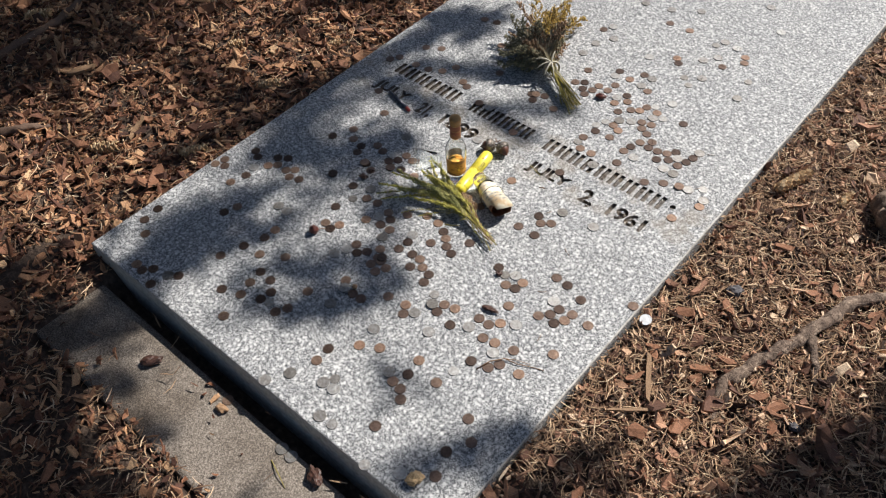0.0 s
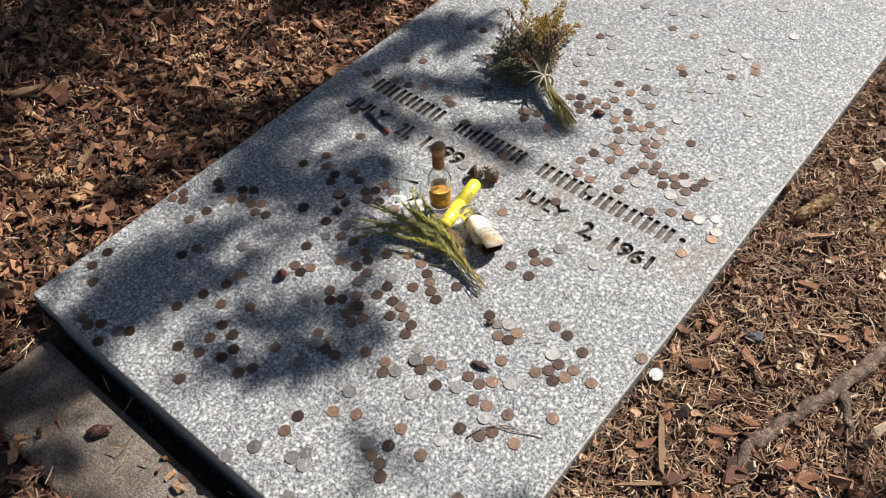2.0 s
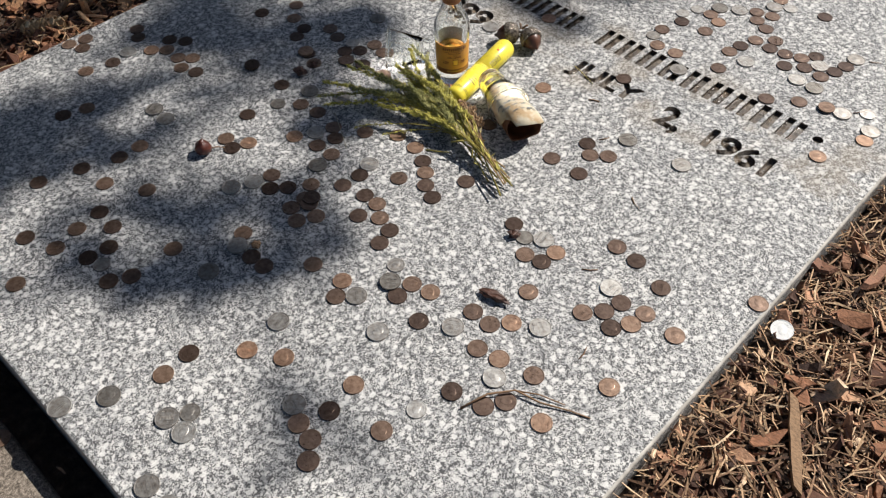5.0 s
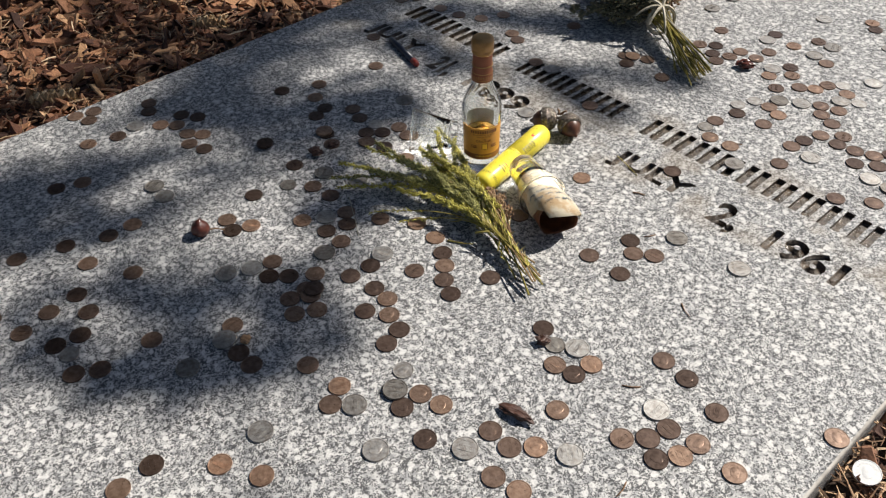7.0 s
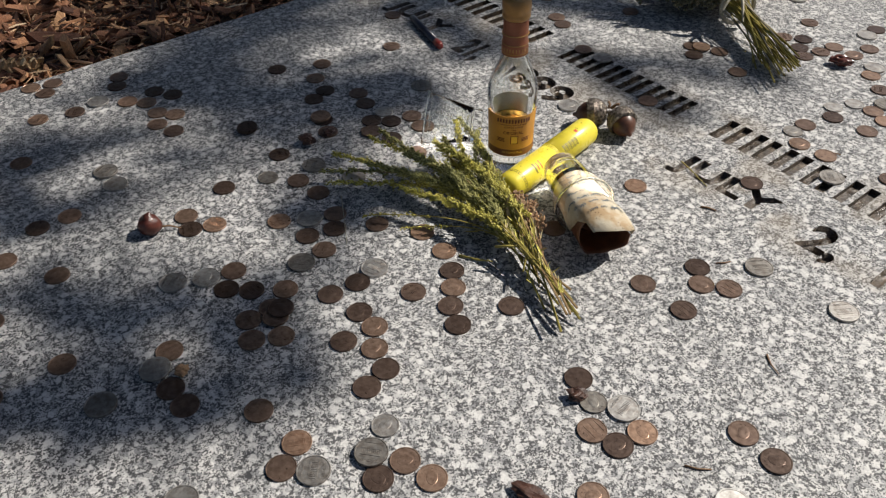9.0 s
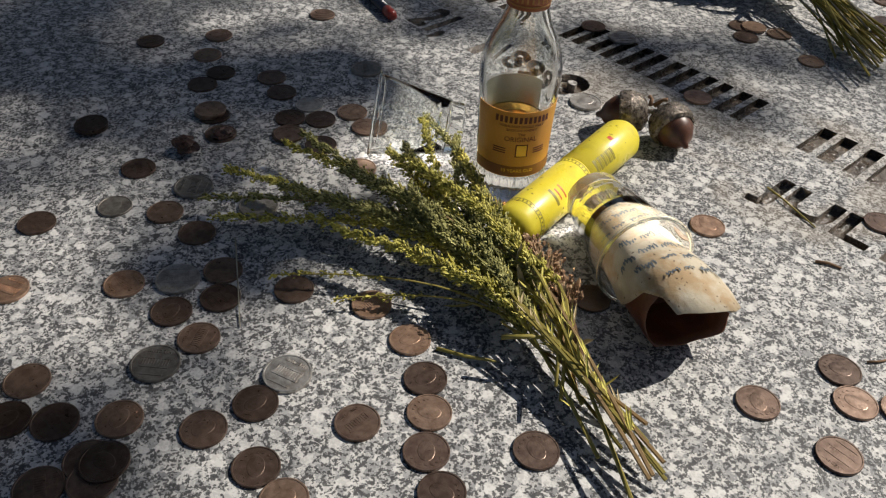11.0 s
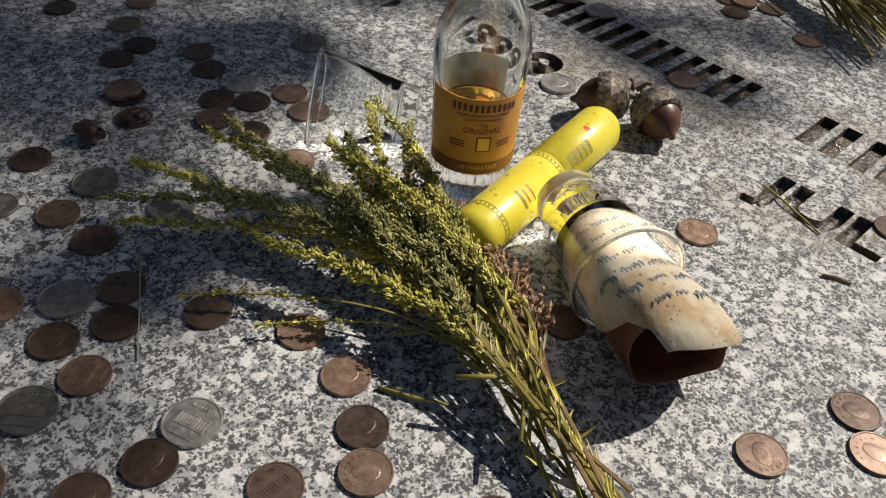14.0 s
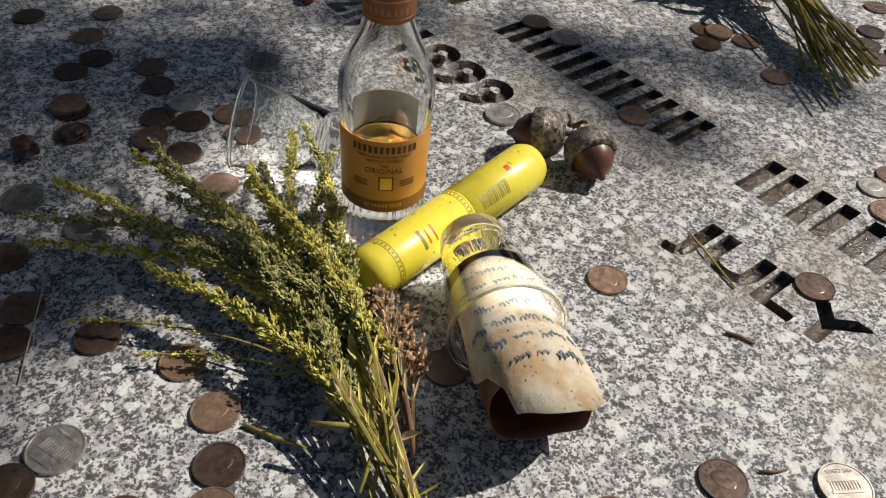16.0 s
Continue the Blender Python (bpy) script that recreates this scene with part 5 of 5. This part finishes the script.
# ---- cones, roots and litter ----
def build_cone(a, b, radius, label):
    """A conifer cone with overlapping scales in spirals."""
    m, n = along(a, b)
    cone = thing("pine_cone", m, label, "pine cone", "pine cones")
    core = lathe([(0, 0), (radius * 0.5, n * 0.06), (radius * 0.75, n * 0.4), (radius * 0.5, n * 0.85), (0, n)], 12)
    part("core", core, CONE, cone, "", True)
    bm = bmesh.new()
    count = max(24, int(n / 0.0016))
    for k in range(count):
        f = (k + 0.5) / count
        turn = k * 2.39996
        r = radius * (0.55 + 0.45 * math.sin(math.pi * min(1, 0.12 + 0.86 * f)))
        root = Vector((math.cos(turn) * r * 0.55, math.sin(turn) * r * 0.55, n * f * 0.96))
        way = Vector((math.cos(turn), math.sin(turn), 1.5)).normalized()
        side = Vector((-math.sin(turn), math.cos(turn), 0))
        w, long = radius * 0.46, radius * 0.75
        up = way.cross(side) * radius * 0.09
        v = [bm.verts.new(root + side * w * s * q + way * long * q2 + up * t) for t in (-1, 1) for s, q, q2 in ((-1, 0.5, 0), (1, 0.5, 0), (1, 1, 0.6), (0, 0, 1), (-1, 1, 0.6))]
        bm.faces.new(v[4::-1])
        bm.faces.new(v[5:])
        for j in range(5):
            bm.faces.new((v[j], v[(j + 1) % 5], v[5 + (j + 1) % 5], v[5 + j]))
    tagged(part("scale_rest", bm, CONE, cone), kind="stuff")
    return cone


def g(x, y, lift=0.0):
    return (x, y, ground_height(x, y) + lift)


build_cone(g(0.936, 0.957, 0.024), g(0.967, 1.045, 0.026), 0.013, "long tan spruce cone lying on the needles")
build_cone(g(1.049, 1.000, 0.014), g(1.053, 1.045, 0.018), 0.010, "small pale cone half sunk in the mulch")
build_cone(g(-0.145, 0.545, 0.012), g(-0.105, 0.580, 0.016), 0.012, "stubby tan cone on the mulch")
build_cone(g(-0.125, 0.750, 0.012), g(-0.100, 0.778, 0.014), 0.010, "small tan cone near the edge of the slab")
build_cone(g(-0.085, 0.275, 0.014), g(-0.050, 0.325, 0.016), 0.012, "yellowish cone lying against the slab")
build_cone(g(-0.255, 0.165, 0.014), g(-0.205, 0.205, 0.018), 0.014, "tan cone on the bark chips")
build_cone(g(-0.330, 0.605, 0.012), g(-0.290, 0.635, 0.016), 0.012, "yellow-brown cone on the mulch")
build_cone(g(-0.825, 0.350, 0.014), g(-0.775, 0.395, 0.018), 0.015, "shaded cone beside a root")
build_cone(g(0.795, -0.215, 0.012), g(0.840, -0.200, 0.014), 0.012, "brown cone by the concrete strip")


def build_root(name, points, radii, label, category):
    bm = bmesh.new()
    line = []
    size = []
    for (a, ra), (b, rb) in zip(zip(points, radii), zip(points[1:], radii[1:])):
        for k in range(14):
            f = k / 14
            line.append(Vector(a).lerp(Vector(b), f) + Vector((noise.noise((a[0] * 9 + f, a[1] * 7, 1)), noise.noise((a[1] * 9, f * 2 + a[0], 2)), 0)) * 0.006)
            size.append(ra + (rb - ra) * f)
    line.append(Vector(points[-1]))
    size.append(radii[-1])
    size = [r * (1 + 0.22 * noise.noise((p.x * 40, p.y * 40, 7))) for p, r in zip(line, size)]
    add_tube(bm, line, size, 14)
    for v in bm.verts:
        v.co += v.normal * 0 + Vector((noise.noise(v.co * 60), noise.noise(v.co * 55 + Vector((3, 0, 0))), noise.noise(v.co * 50 + Vector((0, 5, 0))))) * 0.0035
        v.co += Vector((noise.noise(v.co * 190), noise.noise(v.co * 170 + Vector((3, 0, 0))), noise.noise(v.co * 180 + Vector((0, 5, 0))))) * 0.0022
    return bm


def root(points, radii, label, material=ROOT):
    solid("tree_root", build_root("tree_root", points, radii, label, ""), material, pose(0, 0, 0), label, "root", "roots", smooth=True)


root([g(1.30, 0.90, 0.016), g(1.207, 0.842, 0.017), g(1.163, 0.780, 0.016), g(1.131, 0.668, 0.015), g(1.094, 0.578, 0.015), g(1.072, 0.508, 0.013), g(1.090, 0.430, 0.004)], [0.012, 0.0095, 0.012, 0.0105, 0.011, 0.0110, 0.008], "grey-brown surface root winding through the mulch")
root([g(1.140, 0.672, 0.018), g(1.170, 0.625, 0.016), g(1.192, 0.575, -0.002)], [0.008, 0.006, 0.003], "thin side root running into the mulch")
root([g(1.130, 1.085, 0.0), g(1.125, 1.045, 0.022), g(1.155, 1.010, 0.030), g(1.200, 0.985, 0.010)], [0.022, 0.034, 0.036, 0.024], "gnarled knob of root beside the slab")
root([g(-0.70, 0.12, 0.006), g(-0.725, 0.22, 0.012), g(-0.732, 0.395, 0.014), g(-0.765, 0.505, 0.012), g(-0.86, 0.66, 0.010)], [0.009, 0.010, 0.011, 0.011, 0.010], "dark root lying in the shade on the mulch", BARK)
root([g(-0.48, 0.04, 0.012), g(-0.43, 0.10, 0.016), g(-0.395, 0.15, 0.014)], [0.008, 0.010, 0.006], "short weathered branch on the mulch", BARK)


def splinter(a, b, wide, thick, label, material=DEADWOOD):
    """A split stick: flat, tapered and a little twisted."""
    m, n = along(a, b)
    bm = bmesh.new()
    rings = []
    for k in range(7):
        f = k / 6
        w = wide * (0.55 + 0.45 * math.sin(math.pi * (0.15 + 0.75 * f))) * (1 + 0.2 * noise.noise((f * 5, wide * 90, 1)))
        rings.append([bm.verts.new((sx * w / 2 + 0.001 * noise.noise((f * 4, 2, 3)), sy * thick / 2, n * f + (0.004 * sx if k in (0, 6) else 0))) for sx, sy in ((-1, -1), (1, -1), (1, 1), (-1, 1))])
    for p, q in zip(rings, rings[1:]):
        for j in range(4):
            bm.faces.new((p[j], p[(j + 1) % 4], q[(j + 1) % 4], q[j]))
    bm.faces.new(rings[0][::-1])
    bm.faces.new(rings[-1])
    solid("wood_splinter", bm, material, m, label, "stick", "loose sticks")


splinter(g(0.950, 0.466, 0.020), g(0.996, 0.385, 0.020), 0.009, 0.005, "pale split stick lying on the needles")
splinter(g(-0.520, 0.285, 0.020), g(-0.490, 0.335, 0.022), 0.018, 0.007, "weathered piece of wood on the mulch")
splinter(g(0.955, 0.330, 0.020), g(1.030, 0.395, 0.018), 0.005, 0.004, "thin brown stick on the mulch")
splinter(g(-0.245, 0.300, 0.022), g(-0.205, 0.235, 0.020), 0.010, 0.005, "dry reddish stick on the chips")


def twig(points, thick, label, material=DRIED):
    bm = bmesh.new()
    add_tube(bm, points, [thick * (1.1 - 0.5 * k / len(points)) for k in range(len(points))], 5)
    solid("twig", bm, material, pose(0, 0, 0), label, "twig", "twigs on the slab", smooth=True)


twig([(0.748, 0.2535, 0.0012), (0.757, 0.279, 0.004), (0.7724, 0.2984, 0.0045), (0.795, 0.304, 0.003), (0.818, 0.316, 0.0014), (0.8356, 0.3228, 0.001)], 0.0010, "thin reddish twig bent over some coins")
twig([(0.7725, 0.2980, 0.0045), (0.790, 0.310, 0.003), (0.812, 0.318, 0.0014)], 0.0007, "finer fork of a reddish twig")
twig([(0.5225, 0.7035, 0.001), (0.535, 0.6985, 0.0022), (0.5600, 0.6905, 0.0008)], 0.0006, "straw lying across a carved letter", STALK)
twig([(0.3713, 0.4407, 0.0010), (0.4024, 0.4233, 0.0020), (0.4280, 0.4085, 0.0010)], 0.0004, "long grey dry straw on the granite", TIE)
twig([(0.575, 0.6630, 0.0008), (0.580, 0.6665, 0.0012), (0.5865, 0.6685, 0.0008)], 0.0009, "curled brown scale on the granite")
for x, y, a, n in ((0.735, 0.455, 40, 0.016), (0.790, 0.372, 100, 0.016), (0.715, 0.560, -30, 0.018), (0.630, 0.620, 60, 0.012), (0.700, 0.905, 10, 0.018), (0.770, 0.940, 120, 0.016), (0.820, 0.860, 60, 0.018), (0.790, 0.960, 30, 0.014), (0.600, 0.820, 15, 0.014)):
    w = Vector((math.cos(radians(a)), math.sin(radians(a)), 0)) * n / 2
    c = Vector((x, y, 0.0008))
    twig([c - w, c + Vector((w.y, -w.x, 0.001)) * 0.15, c + w], 0.0006, "short dark needle on the granite")


def litter(x, y, z, size, stretch, turn, material, label, category, seed):
    """A small rough lump: a scrap of cone, bark or dry leaf."""
    r = random.Random(seed)
    bm = bmesh.new()
    bmesh.ops.create_icosphere(bm, subdivisions=3, radius=size)
    for v in bm.verts:
        k = 1 + 0.45 * noise.noise(v.co * (1.6 / size) + Vector((seed, 0, 0))) + 0.2 * noise.noise(v.co * (4 / size))
        v.co = Vector((v.co.x * stretch, v.co.y, v.co.z * 0.7)) * k
    low = min(v.co.z for v in bm.verts)
    for v in bm.verts:
        v.co.z -= low
    solid(category.replace(" ", "_"), bm, material, pose(x, y, z, 0, 0, turn), label, category, smooth=False)


hip = thing("rose_hip", pose(0.3135, 0.2955, 0, 0, 0, 40), "shrivelled dark red rose hip with its stalk", "rose hip")
bm = lathe([(0, 0.0), (0.0045, 0.0004), (0.0075, 0.0035), (0.0080, 0.0070), (0.0062, 0.0108), (0.0030, 0.0128), (0.0022, 0.0150), (0, 0.0150)], 20)
for v in bm.verts:
    v.co *= 1.2 + 0.22 * noise.noise(v.co * 260)
part("berry", bm, ROSEHIP, hip, "", True)
bm = bmesh.new()
add_tube(bm, [(0.006, 0.002, 0.005), (0.014, 0.006, 0.004), (0.022, 0.008, 0.001)], [0.0008, 0.0007, 0.0005], 5)
part("stalk", bm, DRIED, hip)
litter(0.6900, 0.3635, 0, 0.0052, 2.7, 14, DARK_SCALE, "dark crumpled catkin on the granite", "catkin", 2)
litter(0.6515, 0.4375, 0, 0.0048, 1.5, 60, DARK_SCALE, "dark scrap of bark between coins", "bark scrap", 3)
litter(0.5140, 0.9725, 0, 0.0070, 1.5, 20, ROSEHIP, "curled red-brown leaf among the coins", "dry leaf", 4)
litter(0.2835, 0.4620, 0, 0.0062, 1.3, 10, DARK_SCALE, "dark scrap of bark on the granite", "bark scrap", 5)
litter(0.2830, 0.4865, 0, 0.0050, 1.3, 70, DARK_SCALE, "dark scrap of bark beside coins", "bark scrap", 6)
litter(0.8020, 0.0420, 0, 0.0105, 1.2, 70, CONE, "reddish cone scrap near the foot edge", "cone scrap", 7)
litter(0.4700, 0.2480, 0, 0.0045, 1.1, 0, DRIED, "small reddish scrap on the granite", "bark scrap", 8)
litter(0.2791, -0.0751, PAD_Z, 0.0100, 1.9, 50, DARK_SCALE, "dark curled leaf on the concrete strip", "dry leaf", 9)
litter(0.4494, -0.0560, PAD_Z, 0.0075, 1.4, 10, DRIED, "reddish leaf scrap on the concrete", "dry leaf", 10)
litter(0.6600, -0.0400, PAD_Z, 0.0110, 1.6, -30, DARK_SCALE, "dark bark scrap against the slab", "bark scrap", 11)
litter(0.994, 0.686, ground_height(0.994, 0.686) + 0.004, 0.0120, 1.3, 30, STONE, "small dark grey stone on the needles", "stone", 12)
litter(1.195, 0.495, ground_height(1.195, 0.495) + 0.006, 0.0075, 1.2, 0, STONE, "grey pebble on the mulch", "stone", 13)
twig([(0.583, -0.0650, PAD_Z + 0.001), (0.610, -0.074, PAD_Z + 0.006), (0.636, -0.0832, PAD_Z + 0.001)], 0.0009, "dry straw on the concrete strip", STALK)

# a bright coin standing on the needles beside the slab
pale = new("coin", coin_mesh("coin", 0.0106, 0.00195, BRIGHT, "shape"))
pale.matrix_basis = pose(0.9074, 0.524, -0.0075, 10, -6, 30)
tagged(pale, "bright silver-coloured coin on the needles beside the slab", "coin", "coins on the slab")


def large_chip(x, y, long, wide, turn, lean, label):
    """A thick flake of bark with a broken outline."""
    bm = bmesh.new()
    rim = []
    for k in range(9):
        a = 2 * math.pi * (k + rng.uniform(-0.4, 0.4)) / 9
        square = 1 / max(abs(math.cos(a)), abs(math.sin(a))) ** 0.8
        rim.append((long / 2 * math.cos(a) * square * rng.uniform(0.6, 1.05), wide / 2 * math.sin(a) * square * rng.uniform(0.6, 1.05)))
    t = wide * 0.08
    top = [bm.verts.new((p * 0.93, q * 0.93, t / 2 + rng.uniform(-0.2, 0.2) * t + 0.5 * p * p / long)) for p, q in rim]
    mid = [bm.verts.new((p, q, 0.5 * p * p / long)) for p, q in rim]
    low = [bm.verts.new((p * 0.92, q * 0.92, 0.5 * p * p / long - t / 2)) for p, q in rim]
    bm.faces.new(top)
    bm.faces.new(low[::-1])
    for a, b in ((top, mid), (mid, low)):
        for k in range(9):
            bm.faces.new((a[k], b[k], b[(k + 1) % 9], a[(k + 1) % 9]))
    z = ground_height(x, y) + 0.016
    solid("bark_chip", bm, RED_CHIP, pose(x, y, z, lean, rng.uniform(-12, 12), turn), label, "bark chip", "large bark chips")


large_chip(1.156, 0.503, 0.050, 0.020, 60, 10, "large orange-brown bark chip")
large_chip(1.029, 0.503, 0.044, 0.028, 25, -8, "broad dark red bark chip")
large_chip(1.005, 0.640, 0.045, 0.020, 140, 12, "long brown bark chip")
large_chip(0.950, 0.585, 0.036, 0.022, 20, 15, "small reddish bark chip")
large_chip(1.055, 0.380, 0.042, 0.028, 80, -12, "chunky brown bark chip")
large_chip(1.010, 0.330, 0.040, 0.030, 10, 10, "rounded brown bark chip")
for x0, y0, x1, y1, n in ((-0.60, 0.0, -0.05, 0.85, 30), (0.93, 0.10, 1.30, 0.55, 20), (0.95, 0.75, 1.25, 1.35, 14), (0.10, -0.42, 0.80, -0.25, 16)):
    for k in range(n):
        large_chip(rng.uniform(x0, x1), rng.uniform(y0, y1), rng.uniform(0.026, 0.044), rng.uniform(0.012, 0.022), rng.uniform(0, 360), rng.gauss(0, 14), "thick reddish-brown bark chip on the mulch")


# ---- beads for the glints along the carving ----
def build_glint_beads():
    """Clear beads added along the carved strokes to catch the sun as glints."""
    r = random.Random(5)
    bm = bmesh.new()
    for x0, x1, letters in ((0.307, 0.473, 6), (0.506, 0.793, 9)):
        step = (x1 - x0) / letters
        for k in range(letters):
            for a in (0.10, 0.55):
                for j in range(8):
                    if r.random() < 0.5:
                        bead = lathe([(0.0007, 0), (0.00062, 0.0003), (0.00035, 0.00055), (0, 0.00062)], 8)
                        bmesh.ops.scale(bead, verts=bead.verts, vec=Vector((1, 1, 1)) * r.uniform(0.7, 1.5))
                        bmesh.ops.translate(bead, verts=bead.verts, vec=(x0 + step * (k + a) - 0.0005, 0.761 + 0.0046 * j + r.uniform(-0.001, 0.001), 0))
                        join(bm, bead)
    ob = new("water_drops", mesh_of("water_drops", bm, GLINT_BEAD, True))
    tagged(ob, "small clear beads added for the sun glints on the carved strokes", "water", kind="stuff")


build_glint_beads()


# ---- bark mulch ----
def in_slab(x, y, margin=0.0):
    return -margin < x < SLAB_W + margin and -margin * 0.5 < y < SLAB_L


def on_pad(x, y):
    return 0.06 < x < 1.05 and -0.165 < y < 0.05


def build_mulch(name, label, material, count, box, shape, seed):
    r = random.Random(seed)
    verts, faces = [], []
    x0, y0, x1, y1 = box
    for _ in range(count):
        x, y = r.uniform(x0, x1), r.uniform(y0, y1)
        if in_slab(x, y, 0.004) or (on_pad(x, y) and r.random() < 0.985):
            continue
        z = PAD_Z if on_pad(x, y) else ground_height(x, y)
        shape(r, verts, faces, Vector((x, y, z)))
    me = bpy.data.meshes.new(name)
    me.from_pydata(verts, [], faces)
    me.materials.append(material)
    ob = new(name, me)
    return tagged(ob, label, "mulch", kind="stuff")


def chip(r, verts, faces, p):
    """A flake or strip of bark, bent along its length, with uneven corners and a real thickness."""
    long = min(0.058, r.lognormvariate(-4.10 if p.x < 0 else -4.30, 0.48))
    wide, thick = long * r.uniform(0.30, 0.70), long * r.uniform(0.04, 0.11)
    if r.random() < 0.42:
        long, wide, thick = long * 1.35, long * r.uniform(0.10, 0.26), long * r.uniform(0.05, 0.10)
    turn = Euler((r.gauss(0, 0.42), r.gauss(0, 0.42), r.uniform(0, 6.28))).to_matrix()
    lift = r.uniform(0.0, 0.014)
    bend = r.gauss(0, 0.9) * long
    base = len(verts)
    rim = []
    for k, (u, v) in enumerate(((-1, -0.5), (-0.2, -1), (0.9, -0.8), (1, 0.4), (0.1, 1), (-0.8, 0.9))):
        rim.append((long / 2 * (u + r.uniform(-0.25, 0.25)), wide / 2 * (v + r.uniform(-0.3, 0.3))))
    for t in (0, 1):
        for x, y in rim:
            q = Vector((x * (1 - 0.12 * t), y * (1 - 0.16 * t), thick * (t - 0.5) * r.uniform(0.7, 1.3) + bend * (x / long) ** 2 + 0.5 * bend * (y / long) ** 2))
            verts.append(p + turn @ q + Vector((0, 0, lift + thick / 2)))
    faces.append(tuple(base + k for k in range(5, -1, -1)))
    faces.append((base + 6, base + 7, base + 10, base + 11))
    faces.append((base + 7, base + 8, base + 9, base + 10))
    for k in range(6):
        j = (k + 1) % 6
        faces.append((base + k, base + j, base + 6 + j, base + 6 + k))


def needle(r, verts, faces, p):
    """A dry, slightly bent needle."""
    long, thin, a = r.uniform(0.010, 0.034), r.uniform(0.0005, 0.0012), r.uniform(0, 6.28)
    way, rise = Vector((math.cos(a), math.sin(a), 0)), r.gauss(0, 0.14)
    side = Vector((-way.y, way.x, 0))
    bend = r.gauss(0, 0.0018)
    base = len(verts)
    lift = r.uniform(0.006, 0.019)
    for f, w in ((-0.5, 0.6), (0, 1), (0.5, 0.4)):
        c = p + way * long * f + side * bend * (1 - 4 * f * f) + Vector((0, 0, lift + rise * long * f))
        verts.extend((c + side * thin * w, c - side * thin * w * 0.6 - Vector((0, 0, thin * w)), c - side * thin * w + Vector((0, 0, thin * w))))
    for s in (0, 3):
        for k in range(3):
            j = (k + 1) % 3
            faces.append((base + s + k, base + s + j, base + s + 3 + j, base + s + 3 + k))


build_mulch("bark_mulch", "reddish-brown bark chips covering the soil", RED_CHIP, 30000, (-1.15, -0.55, 0.0, 1.9), chip, 11)
build_mulch("bark_mulch", "bark chips below the foot of the slab", RED_CHIP, 4200, (0.0, -0.55, 1.0, 0.02), chip, 12)
build_mulch("bark_mulch", "bark chips beside the long edge of the slab", CHIP, 15000, (0.888, -0.4, 1.5, 1.9), chip, 13)
build_mulch("dry_needles", "dry conifer needles strewn over the mulch", NEEDLE, 12000, (-1.15, -0.55, 0.0, 1.9), needle, 14)
build_mulch("dry_needles", "dry needles below the foot of the slab", NEEDLE, 3500, (0.0, -0.55, 1.0, 0.02), needle, 15)
build_mulch("dry_needles", "dry needles thick along the long edge", NEEDLE, 21000, (0.888, 0.16, 1.4, 1.9), needle, 16)


def beyond(r, verts, faces, p):
    """Sparser, coarser chips past the near bed."""
    if not (-1.15 < p.x < 1.5 and -0.55 < p.y < 1.9):
        chip(r, verts, faces, p)


build_mulch("bark_mulch", "thinner bark mulch farther from the slab", CHIP, 26000, (-2.6, -1.8, 3.0, 3.4), beyond, 17)
